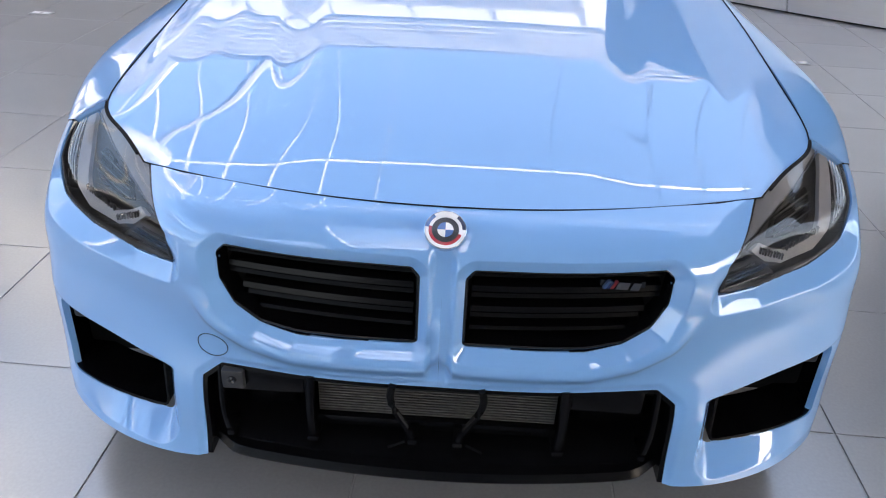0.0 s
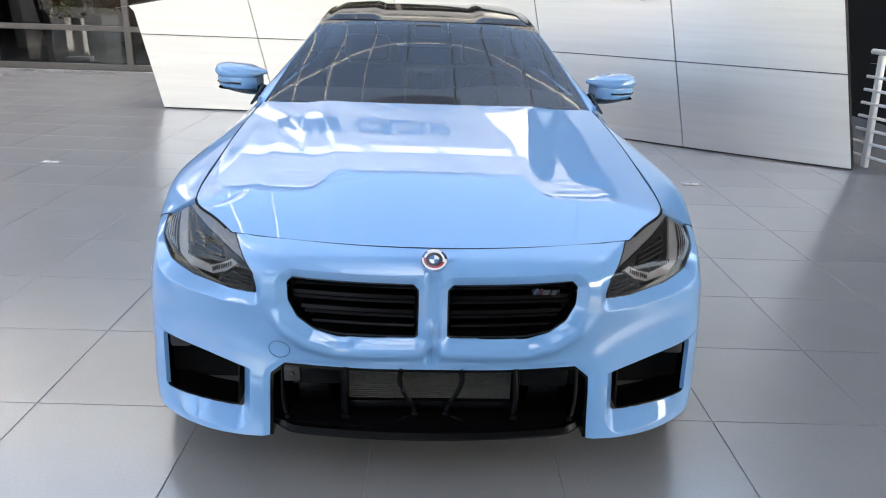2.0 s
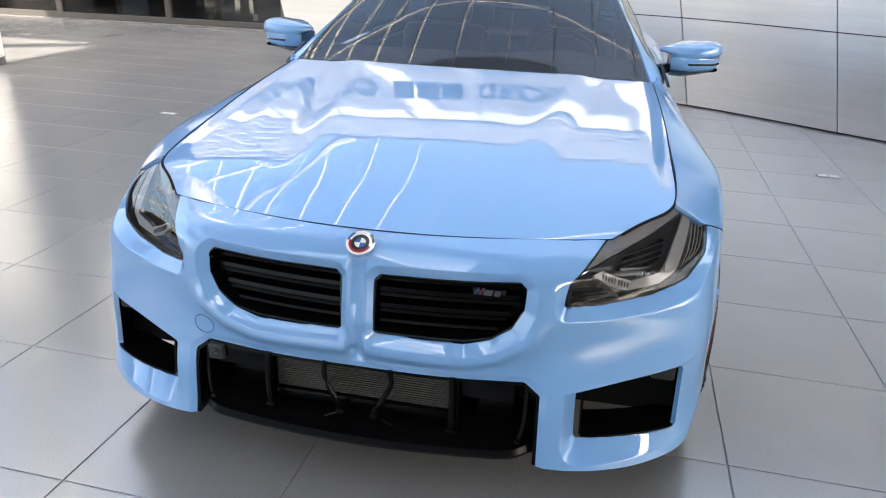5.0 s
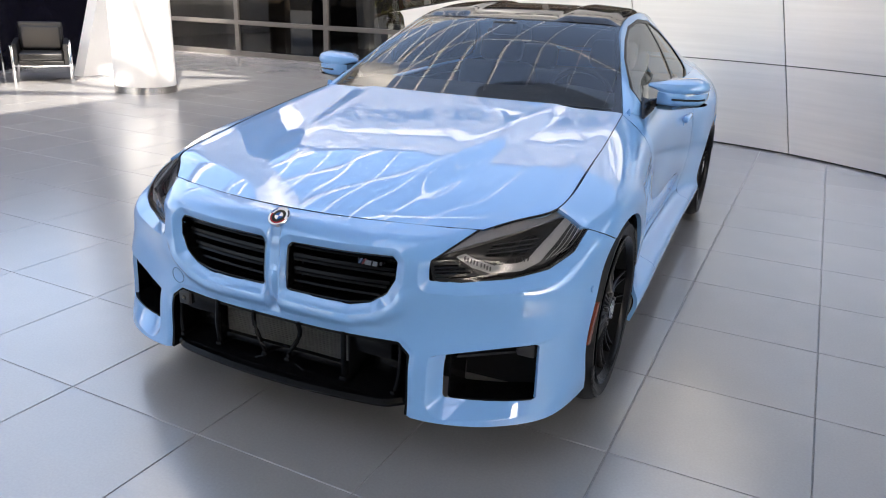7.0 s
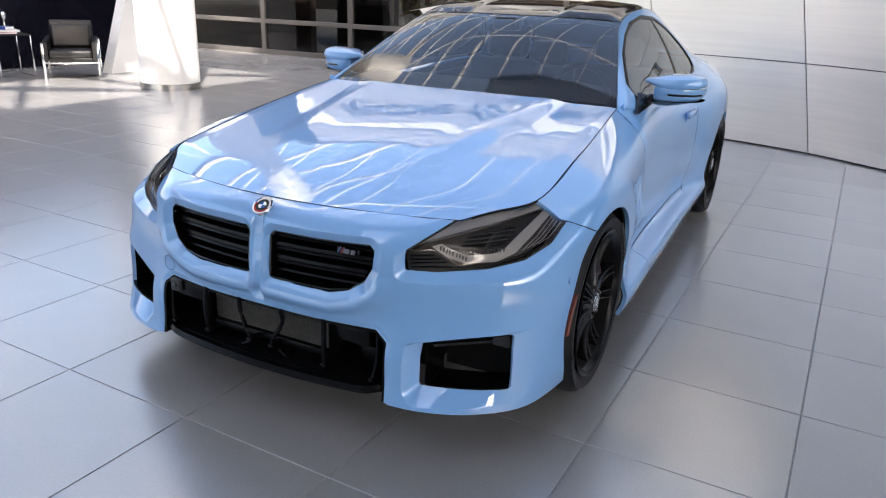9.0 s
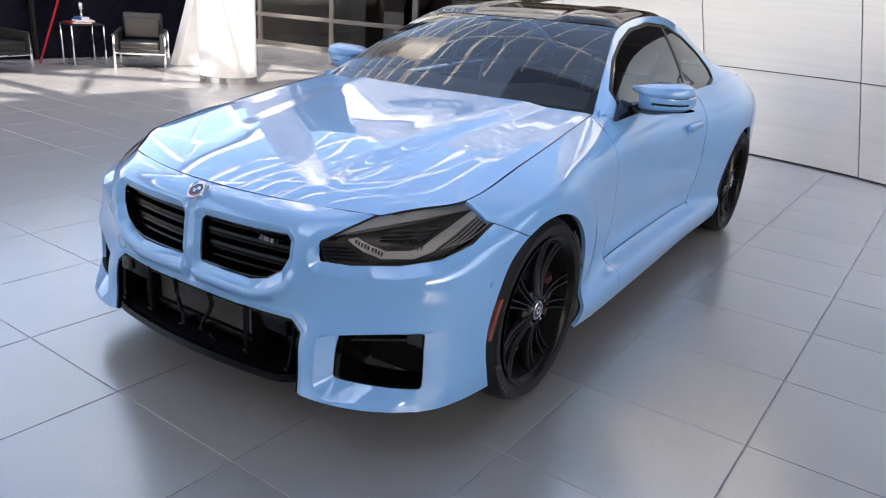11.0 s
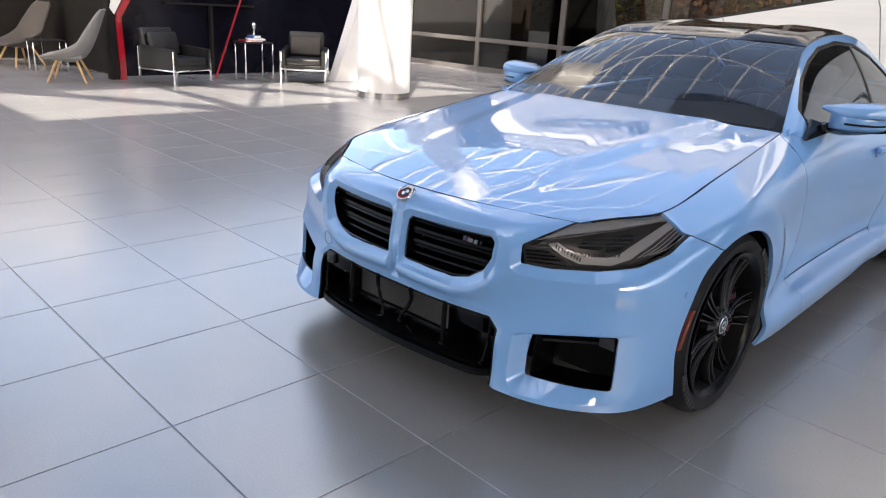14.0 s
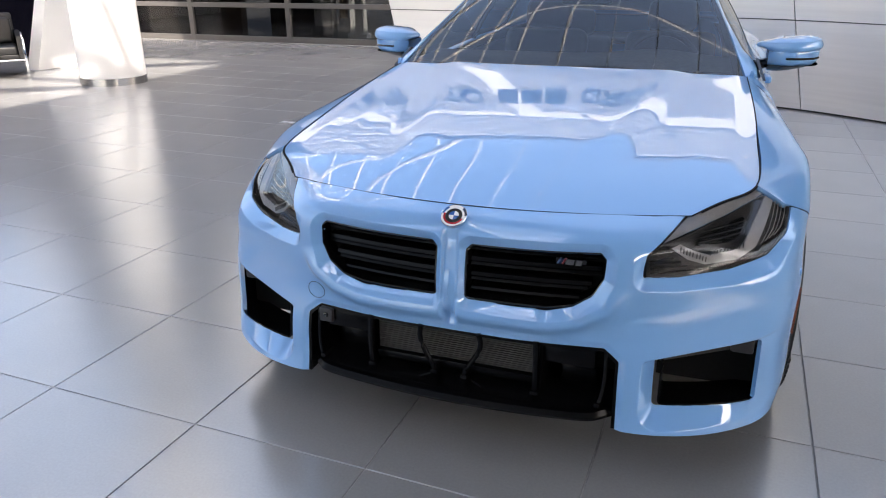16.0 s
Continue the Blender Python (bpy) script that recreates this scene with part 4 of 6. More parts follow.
def build_flanks():
    X, Y, Z = FLANK[..., 0], FLANK[..., 1], FLANK[..., 2]
    # shoulders above the wheels and the crease over the sill
    fender = 0.010 * np.exp(-((np.hypot(Y - HUB_F, Z - HUB_Z) - 0.43) / 0.05) ** 2) * smooth((Z - 0.3) / 0.1) * smooth((Y - 0.42) / 0.22)
    P = FLANK.copy()
    P[..., 0] += fender
    af, ar = arch_cut(Y, Z, HUB_F), arch_cut(Y, Z, HUB_R, ARCH + 0.004)
    door_front = Y - (1.395 - 0.06 * (Z - 0.5))
    door_rear = Y - (2.66 + 0.10 * (Z - 0.5))
    sill = Z - (0.326 + 0.008 * (Y - 1.1))
    g = 0.0022
    for s in (-1, 1):
        for name, keep, label in (
                ("front_wing", np.minimum.reduce([seam_front(Y, Z) - g, -door_front - g, af, np.where(Y < 0.6, Y - 0.40, 1)]), ""),
                ("door", np.minimum.reduce([door_front - g, -door_rear - g, sill - g]), ""),
                ("rear_wing", np.minimum.reduce([np.maximum(door_rear - g, np.minimum(-sill - g, door_front * 0 - 1)), ar]), ""),
                ("side_skirt", np.minimum.reduce([-sill - g, door_front - g, -door_rear - g]), "")):
            v, f = sheet(P, keep, mirror=False, flange=0.016)
            ob = link_mesh(name, v * (s, 1, 1), f, paint, car, label, sharp=50)
            if name == "door":
                bm = bmesh.new()
                hx = 0.872
                box(bm, (hx - 0.004, 2.36, 0.772), (hx + 0.026, 2.57, 0.806), 0.012, seg=3)
                bmesh.ops.transform(bm, matrix=Matrix.Diagonal((s, 1, 1, 1)), verts=bm.verts)
                part("door_handle", bm, paint, ob)
                bm = bmesh.new()
                box(bm, (hx - 0.012, 2.39, 0.748), (hx + 0.003, 2.545, 0.776), 0.008)
                bmesh.ops.transform(bm, matrix=Matrix.Diagonal((s, 1, 1, 1)), verts=bm.verts)
                part("handle_recess", bm, paint, ob)
        # dark sheet behind the shut lines, standing in for the shade in the gaps
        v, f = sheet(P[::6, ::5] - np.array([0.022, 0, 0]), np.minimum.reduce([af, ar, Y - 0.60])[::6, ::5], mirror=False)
        link_mesh("under_skin", v * (s, 1, 1), f, liner_shade_black, car)
        # amber marker
        bm = bmesh.new()
        row = []
        for zz, y0 in ((0.475, 0.392), (0.44, 0.378), (0.39, 0.362), (0.345, 0.352)):
            i = np.argmin((FRONT[..., 1] - y0) ** 2 + (FRONT[..., 2] - zz) ** 2)
            j = np.argmin((FRONT[..., 1] - y0 - 0.016) ** 2 + (FRONT[..., 2] - zz) ** 2)
            p, q = FRONT.reshape(-1, 3)[i], FRONT.reshape(-1, 3)[j]
            row.append((Vector((p[0] + 0.004, y0, zz)), Vector((q[0] + 0.004, y0 + 0.016, zz))))
        vs = [[bm.verts.new((s * w.x, w.y, w.z)) for w in r] + [bm.verts.new((s * (w.x - 0.012), w.y, w.z)) for w in r] for r in row]
        for a, b in zip(vs, vs[1:]):
            bm.faces.new((a[0], a[1], b[1], b[0]))
            bm.faces.new((a[0], b[0], b[2], a[2]))
            bm.faces.new((a[1], a[3], b[3], b[1]))
        bm.faces.new((vs[0][0], vs[0][2], vs[0][3], vs[0][1]))
        bm.faces.new((vs[-1][0], vs[-1][1], vs[-1][3], vs[-1][2]))
        part("side_marker", bm, orange_lens, car, "amber side marker")
        # wheel houses
        for hub, w in ((HUB_F, 0.90), (HUB_R, 0.90)):
            bm = bmesh.new()
            n = 28
            rings = []
            for xx, r in ((0.93 if hub < 1 else 0.93, ARCH + 0.002), (0.90, ARCH + 0.012), (0.50, ARCH + 0.012), (0.50, 0.05)):
                rings.append([bm.verts.new((s * xx, hub + r * math.cos(t), HUB_Z + r * math.sin(t))) for t in np.linspace(-0.45, math.pi + 0.45, n)])
            for a, b in zip(rings[1:], rings[2:]):
                for k in range(n - 1):
                    bm.faces.new((a[k], a[k + 1], b[k + 1], b[k]))
            for vv in rings[0]:
                bm.verts.remove(vv)
            part("wheelhouse", bm, liner_shade_black, car)


def build_gap_shades():
    """Black tubes laid along the shut lines to stand in for the gaps' shade."""
    def seal(points, r=0.0017):
        bm = bmesh.new()
        tube(bm, points, r, 6)
        part("seal", bm, liner_shade_black, car)

    B = BONNET
    front = [B[i, 0] + np.array([0, -0.0018, 0.0004]) for i in range(0, 150, 6)] + [B[-1, 0]]
    seal([(-p[0], p[1], p[2]) for p in front[::-1]][:-1] + [tuple(p) for p in front], 0.0013)
    X, Y, Z = FLANK[..., 0], FLANK[..., 1], FLANK[..., 2]
    for s in (-1, 1):
        side = [B[-1, k] for k in range(0, 170, 6)]
        seal([(s * p[0] * 0.9985, p[1], p[2] + 0.0005) for p in side])
        seal([(s * (p[0] + 0.001), p[1] - 0.003, p[2] - 0.0015) for p in B[-1] if 0.215 < p[1] < 0.425][::4], 0.0028)

        def flank_at(y, z):
            i = np.argmin((Y - y) ** 2 + (Z - z) ** 2)
            return (s * (X.flat[i] - 0.0018), y, z)

        seal([flank_at(1.395 - 0.06 * (z - 0.5), z) for z in np.linspace(0.33, 0.90, 30)], 0.0018)
        seal([flank_at(2.66 + 0.10 * (z - 0.5), z) for z in np.linspace(0.32, 0.92, 30)], 0.0016)
        seal([flank_at(y, 0.326 + 0.008 * (y - 1.1)) for y in np.linspace(1.41, 2.63, 40)], 0.0008)
        seam = []
        for y in np.linspace(0.42, 0.53, 10):
            i = np.argmin((FRONT[..., 1] - y) ** 2 + (FRONT[..., 2] - (0.715 - (y - 0.40) * 0.46)) ** 2)
            p = FRONT.reshape(-1, 3)[i]
            seam.append((s * (p[0] - 0.0008), p[1], p[2]))
        seal(seam, 0.0022)


# the glasshouse
RAIL = np.array([(.735, 1.405, .925), (.668, 1.62, 1.055), (.598, 1.84, 1.172), (.552, 2.03, 1.256), (.535, 2.30, 1.304), (.530, 2.60, 1.318),
                 (.530, 2.90, 1.292), (.538, 3.20, 1.222), (.555, 3.55, 1.105), (.60, 3.95, .985)])
BELT = np.array([(.752, 1.415, .930), (.80, 1.58, .905), (.797, 1.85, .908), (.793, 2.10, .915), (.784, 2.35, .928), (.777, 2.62, .940),
                 (.768, 2.92, .951), (.760, 3.22, .958), (.752, 3.55, .963), (.72, 3.95, .963)])
WINDOW = [(1.50, .915), (1.62, .990), (1.80, 1.105), (1.97, 1.195), (2.15, 1.242), (2.42, 1.270), (2.70, 1.262), (2.93, 1.215), (3.10, 1.13), (3.19, 1.04),
          (3.20, .975), (3.02, .966), (2.60, .953), (2.1, .930)]


def cabin_side(nu=220, nv=60):
    B, R = curve(BELT, nu), curve(RAIL, nu)
    w = np.linspace(0, 1, nv)[None, :, None]
    P = B[:, None, :] * (1 - w) + R[:, None, :] * w
    bulge = np.sin(np.pi * w[..., 0]) * 0.020
    P[..., 0] += bulge
    return P


CABIN = cabin_side()


def build_cabin():
    Y, Z = CABIN[..., 1], CABIN[..., 2]
    d = inside(WINDOW, Y, Z, 0.03)
    for s in (-1, 1):
        v, f = sheet(CABIN, d - 0.003, mirror=False, flange=0.02)
        side = link_mesh("cabin_side", v * (s, 1, 1), f, paint, car, "light blue pillars and roof rail", sharp=50)
        v, f = sheet(CABIN - np.array([0.002, 0, 0]), np.minimum(-d + 0.004, d + 0.012), mirror=False, flange=0.015)
        link_mesh("window_trim", v * (s, 1, 1), f, grille_black, side)
        pillar = np.abs(Y - (2.585 + 0.12 * (Z - 0.95))) - 0.016
        pane = sheet(CABIN - np.array([0.008, 0, 0]), -d + 0.004, mirror=False)
        ob = link_mesh("side_window", pane[0] * (s, 1, 1), outward(pane[0] * (s, 1, 1), pane[1], (0, 2.4, 0.9)), side_glass, side, "tinted side window")
        v, f = sheet(CABIN - np.array([0.005, 0, 0]), np.minimum(-d + 0.003, -pillar), mirror=False, flange=0.012)
        link_mesh("centre_pillar", v * (s, 1, 1), f, satin_black, side)


def build_screens():
    # windscreen, roof, rear screen and boot lid share one running skin of stations
    mid = [(0, 1.285, .935), (0, 1.60, 1.115), (0, 1.91, 1.270), (0, 2.25, 1.332), (0, 2.62, 1.348), (0, 2.98, 1.318),
           (0, 3.35, 1.205), (0, 3.78, 1.030), (0, 4.10, .995), (0, 4.40, .985)]
    rail = [(.728, 1.412, .925), (.645, 1.70, 1.098), (.552, 2.03, 1.258), (.535, 2.28, 1.304), (.530, 2.60, 1.320), (.530, 2.92, 1.290),
            (.545, 3.30, 1.187), (.60, 3.80, 1.020), (.65, 4.12, .960), (.56, 4.42, .945)]
    nm, nr = curve(mid, 181), curve(rail, 181)
    w = np.linspace(0, 1, 70)[:, None, None]
    P = nm[None] * (1 - w) + nr[None] * w
    P[..., 1] = nm[None, :, 1] + (nr - nm)[None, :, 1] * w[..., 0] ** 2.2
    P[..., 2] = nm[None, :, 2] + (nr - nm)[None, :, 2] * w[..., 0] ** 2.4
    cut1, cut2, cut3 = 40, 100, 140
    screen = P[:, :cut1 + 1]
    v, f = sheet(screen)
    ws = link_mesh("windscreen", v, outward(v, f, (0, 2.4, 0.7)), windscreen_glass, car, "clear windscreen")
    ws.visible_shadow = False
    # black band round the screen
    k = np.linspace(0, 1, 70)[:, None] * np.ones((1, cut1 + 1))
    t = np.linspace(0, 1, cut1 + 1)[None, :] * np.ones((70, 1))
    band = np.maximum.reduce([(k - 0.955) * 0.6, (0.05 - t) * 0.6, (t - 0.955) * 0.6])
    v, f = sheet(screen - np.array([0, 0, 0.004]), band)
    link_mesh("screen_band", v, f, gloss_black, ws)
    # roof with two raised flanks and a sunk middle
    R = P[:, cut1:cut2 + 1].copy()
    ww = np.linspace(0, 1, 70)[:, None]
    tt = np.linspace(0, 1, cut2 - cut1 + 1)[None, :]
    R[..., 2] += 0.014 * smooth((ww - 0.42) / 0.12) * (1 - smooth((ww - 0.86) / 0.12)) * smooth(tt / 0.06) * smooth((1 - tt) / 0.1)
    v, f = sheet(R, None, flange=0.012)
    link_mesh("roof", v, f, carbon, car, "black carbon fibre roof")
    v, f = sheet(P[:, cut2:cut3 + 1])
    rs = link_mesh("rear_screen", v, outward(v, f, (0, 2.6, 0.7)), windscreen_glass, car)
    rs.visible_shadow = False
    v, f = sheet(P[:, cut3:], None, flange=0.012)
    link_mesh("boot_lid", v, f, paint, car, sharp=50)
    # tail
    tx = [[0, .2, .38, .50, .56], [0, .22, .42, .57, .64], [0, .22, .42, .59, .668], [0, .22, .42, .56, .63]]
    ty = [[4.40, 4.405, 4.41, 4.42, 4.42], [4.50, 4.50, 4.49, 4.46, 4.42], [4.53, 4.53, 4.515, 4.47, 4.42], [4.47, 4.47, 4.46, 4.44, 4.42]]
    tz = [[.985, .98, .968, .95, .945], [.78] * 5, [.52] * 5, [.24] * 5]
    T = surface([np.array(a).T for a in (tx, ty, tz)], 40, 40)
    v, f = sheet(T, None, flange=0.01)
    link_mesh("rear_bumper", v, f, paint, car, sharp=50)
    # scuttle below the screen with wipers
    bm = bmesh.new()
    n = 24
    lo, hi = [], []
    for k in range(n + 1):
        a = -1 + 2 * k / n
        e = abs(a)
        x = a * 0.735
        y = 1.29 + 0.115 * e ** 2.2
        z = 0.928 - 0.008 * e ** 2.4
        lo.append(bm.verts.new((x, y - 0.06, z - 0.03)))
        hi.append(bm.verts.new((x, y + 0.06, z + 0.006)))
    for k in range(n):
        bm.faces.new((lo[k], lo[k + 1], hi[k + 1], hi[k]))
    part("scuttle_panel", bm, satin_black, car)
    for x0, x1 in ((-0.02, 0.56), (-0.58, -0.05)):
        bm = bmesh.new()
        pts = []
        for t_ in np.linspace(0, 1, 12):
            x = x0 + (x1 - x0) * t_
            e = abs(x) / 0.735
            pts.append((x, 1.325 + 0.115 * e ** 2.2, 0.938 - 0.010 * e ** 2.4))
        tube(bm, pts, 0.009, 6)
        part("wiper", bm, satin_black, car)
    # floor pan, so that no light falls through
    bm = bmesh.new()
    box(bm, (-0.80, HUB_F + 0.36, 0.15), (0.80, HUB_R - 0.37, 0.42))
    part("floor_pan", bm, liner_shade_black, car, smooth=False)
    bm = bmesh.new()
    box(bm, (-0.49, 0.24, 0.17), (0.49, HUB_F + 0.36, 0.66))
    part("engine_tray", bm, liner_shade_black, car, smooth=False)
    bm = bmesh.new()
    box(bm, (-0.49, HUB_R - 0.37, 0.17), (0.49, 4.36, 0.62))
    part("boot_floor", bm, liner_shade_black, car, smooth=False)


def build_interior():
    inner = new("cabin")
    inner.parent = car
    tagged(inner, "black leather cabin with two front seats")
    v, f, n = [], [], 20
    for k in range(n + 1):
        x = -0.70 + 1.4 * k / n
        hump = 0.03 * math.exp(-((x - 0.36) / 0.2) ** 2)
        v += [(x, 1.30, .905), (x, 1.55, .945 + hump * 0.5), (x, 1.80, .955 + hump), (x, 1.90, .90), (x, 1.88, .60)]
    for k in range(n):
        for i in range(4):
            a = 5 * k + i
            f.append((a, a + 1, a + 6, a + 5))
    link_mesh("dashboard", v, f, dash_top, inner)
    bm = bmesh.new()
    c = Vector((0.36, 2.05, 0.86))
    pts = [c + Vector((0.18 * math.cos(a), 0.06 * math.sin(a), 0.17 * math.sin(a))) for a in np.linspace(0, 2 * math.pi, 33)[:-1]]
    tube(bm, pts, 0.016, 8, closed=True)
    for a in (0, math.pi, -math.pi / 2):
        tube(bm, [c, c + Vector((0.18 * math.cos(a), 0.06 * math.sin(a), 0.17 * math.sin(a)))], 0.018, 6)
    part("steering_wheel", bm, interior_black, inner)
    for x, y, z, w in ((0.36, 2.62, 0.55, 0.25), (-0.36, 2.62, 0.55, 0.25), (0.32, 3.28, 0.46, 0.27), (-0.32, 3.28, 0.46, 0.27)):
        bm = bmesh.new()
        tilt = pose(x, y, z, -20)
        box(bm, (-w, -0.08, 0), (w, 0.08, 0.46), 0.06, tilt, 3)
        if y < 3:
            box(bm, (-w, -0.56, -0.12), (w, 0.02, 0.04), 0.05, tilt, 3)
        part("seat", bm, interior_black, inner)
        bm = bmesh.new()
        box(bm, (-0.14, -0.05, 0.47), (0.14, 0.06, 0.64), 0.045, tilt, 3)
        part("headrest", bm, interior_black, inner)
    bm = bmesh.new()
    box(bm, (-0.12, 1.93, 1.165), (0.12, 1.965, 1.225), 0.014, None, 3)
    part("rear_view_mirror", bm, satin_black, inner)
    bm = bmesh.new()
    box(bm, (-0.07, 1.86, 1.195), (0.07, 1.96, 1.262), 0.018, None, 3)
    part("camera_housing", bm, satin_black, inner)
    bm = bmesh.new()
    box(bm, (-0.68, 1.9, 0.42), (0.68, 4.0, 0.46))
    box(bm, (-0.60, 3.45, 0.84), (0.60, 4.0, 0.88), 0.02)
    part("cabin_floor", bm, interior_black, inner, smooth=False)
    for s in (-1, 1):
        bm = bmesh.new()
        box(bm, (min(s * 0.70, s * 0.74), 1.5, 0.5), (max(s * 0.70, s * 0.74), 3.3, 0.89), 0.015)
        part("door_card", bm, interior_black, inner)
    # headliner
    tx = [[-.5, 0, .5]] * 4
    ty = [[2.05, 2.0, 2.05], [2.3] * 3, [2.65] * 3, [2.95] * 3]
    tz = [[1.235, 1.262, 1.235], [1.272, 1.30, 1.272], [1.285, 1.312, 1.285], [1.258, 1.285, 1.258]]
    v, f = sheet(surface([np.array(a).T for a in (tx, ty, tz)], 12, 12), mirror=False)
    link_mesh("headliner", v, f, interior_black, inner)


def build_mirror(s):
    """Two-tone door mirror with a pointed inner fin."""
    ob = new("door_mirror")
    ob.parent = car
    tagged(ob, "blue door mirror with a black foot")

    def shell(zs, name, mat, grow=0.0):
        # closed sections across the mirror, from the inner end to the tip
        secs = [(0.822, 1.772, .086, .062), (0.86, 1.768, .102, .066), (0.90, 1.768, .110, .064), (0.95, 1.775, .106, .058), (0.995, 1.788, .090, .048), (1.020, 1.806, .058, .034), (1.028, 1.815, .02, .012)]
        sec = curve(secs, 22)
        V, F, m = [], [], 24
        for x, y, dy, dz in sec:
            for k in range(m):
                a = 2 * math.pi * k / m
                c_, s_ = math.cos(a), math.sin(a)
                e = 0.62
                px = np.sign(c_) * abs(c_) ** e * dy
                pz = np.sign(s_) * abs(s_) ** e * dz
                zz = 0.978 + pz + 0.075 * (x - 0.83)
                V.append((s * x, y + px, max(min(zz, zs[1]), zs[0])))
        for i in range(len(sec) - 1):
            for k in range(m):
                F.append((i * m + k, i * m + (k + 1) % m, (i + 1) * m + (k + 1) % m, (i + 1) * m + k))
        F += [tuple(range(m)), tuple(range((len(sec) - 1) * m, len(sec) * m))[::-1]]
        return link_mesh(name, V, F, mat, ob, sharp=45)

    shell((0.945, 1.0), "shell", paint)
    shell((0.88, 0.944), "lower_shell", gloss_black)
    # upper slab with a pointed inner tip
    bm = bmesh.new()
    plan = curve([(0.772, 1.716), (0.835, 1.676), (0.90, 1.655), (0.96, 1.662), (1.008, 1.698), (1.034, 1.762), (1.022, 1.82), (0.95, 1.858), (0.85, 1.858)], 29)
    rings = []
    for k, (grow, up) in enumerate(((0.94, 0.0), (1.0, 0.010), (1.0, 0.022), (0.93, 0.040), (0.78, 0.050), (0.5, 0.056))):
        ring = []
        for px, py in plan:
            tip = 1 - 0.55 * smooth((0.86 - px) / 0.09)
            base = 1.0 + 0.022 * (1 - tip) / 0.55 + 0.05 * (px - 0.9)
            ring.append(bm.verts.new((s * (0.91 + (px - 0.91) * (grow if px > 0.91 else 1 - (1 - grow) * 0.6)), 1.765 + (py - 1.765) * grow, base + up * tip)))
        rings.append(ring)
    m = len(plan)
    for lo, hi in zip(rings, rings[1:]):
        for k in range(m):
            bm.faces.new((lo[k], lo[(k + 1) % m], hi[(k + 1) % m], hi[k]))
    bm.faces.new(rings[0][::-1]), bm.faces.new(rings[-1])
    bmesh.ops.recalc_face_normals(bm, faces=bm.faces)
    part("fin", bm, paint, ob)
    # indicator line
    bm = bmesh.new()
    tube(bm, [(s * a, b, 0.974) for a, b in ((0.89, 1.655), (0.95, 1.668), (0.995, 1.698), (1.02, 1.75))], 0.005, 6)
    part("indicator", bm, gloss_black, ob)
    bm = bmesh.new()
    pts = [(0.775, 1.70, 0.935), (0.815, 1.72, 0.945), (0.86, 1.75, 0.955)]
    for d in (0, 0.05):
        tube(bm, [(s * a, b + d, c) for a, b, c in pts], [0.022, 0.018, 0.016], 8)
    part("foot", bm, gloss_black, ob)
    bm = bmesh.new()
    box(bm, (min(s * 0.85, s * 0.99), 1.845, 0.962), (max(s * 0.85, s * 0.99), 1.86, 1.04), 0.006)
    part("mirror_glass", bm, chrome, ob)
    # black triangle at the window corner
    bm = bmesh.new()
    tri = [(1.475, .905), (1.60, .98), (1.73, .955), (1.73, .915)]
    prism(bm, tri, 0.0, 0.012, "x")
    for vv in bm.verts:
        vv.co.x = s * (vv.co.x + 0.802 - 0.45 * (vv.co.z - 0.905))
    part("corner_panel", bm, gloss_black, ob)


def build_roundel(centre, normal, radius, parent, name="roundel"):
    """Round badge: chrome edge, coloured outer ring, dark ring and quartered middle."""
    ob = new(name)
    ob.parent = parent
    ob.matrix_world = Matrix.Translation(centre) @ Vector(normal).to_track_quat("Z", "Y").to_matrix().to_4x4()
    tagged(ob, "round enamel badge in white, red, blue and black")
    R = radius

    def sector(r0, r1, a0, a1, z0, z1, mat, nm):
        n = max(3, int(abs(a1 - a0) / 0.14))
        bm = bmesh.new()
        low, top = [], []
        for r, back in ((r0, False), (r1, True)):
            ks = range(n + 1)
            for k in (reversed(ks) if back else ks):
                a = a0 + (a1 - a0) * k / n
                low.append(bm.verts.new((r * math.cos(a), r * math.sin(a), z0)))
                top.append(bm.verts.new((r * math.cos(a), r * math.sin(a), z1)))
        bm.faces.new(low[::-1]), bm.faces.new(top)
        m = len(low)
        for i in range(m):
            bm.faces.new((low[i], low[(i + 1) % m], top[(i + 1) % m], top[i]))
        part(nm, bm, mat, ob, smooth=False)

    bm = bmesh.new()
    lathe(bm, [(-0.006, 0.001), (-0.006, R), (0.003, R), (0.0045, R * 0.97), (0.003, R * 0.95), (0.002, R * 0.94), (0.002, 0.001)], 40, "z")
    part("base", bm, chrome, ob)
    pi = math.pi
    for a0, a1, m in ((0.05, 0.9, navy_enamel), (0.9, 2.2, white_enamel), (2.2, 3.0, blue_enamel), (3.0, 3.5, white_enamel), (3.5, 5.2, white_enamel), (5.2, 6.33, white_enamel)):
        sector(R * 0.80, R * 0.95, a0, a1, 0.002, 0.0034, m, "ring_field")
    sector(R * 0.64, R * 0.80, 0.0, 2.9, 0.002, 0.0034, white_enamel, "ring_field")
    sector(R * 0.64, R * 0.80, 2.9, 6.0, 0.002, 0.0034, red_enamel, "ring_field")
    sector(R * 0.64, R * 0.80, 6.0, 6.283, 0.002, 0.0034, white_enamel, "ring_field")
    sector(R * 0.38, R * 0.64, 0.0, 6.2831, 0.002, 0.0036, gloss_black, "dark_ring")
    for k in range(4):
        sector(0.0004, R * 0.38, k * pi / 2, (k + 1) * pi / 2, 0.002, 0.004, blue_enamel if k % 2 else white_enamel, "quarter")
    return ob


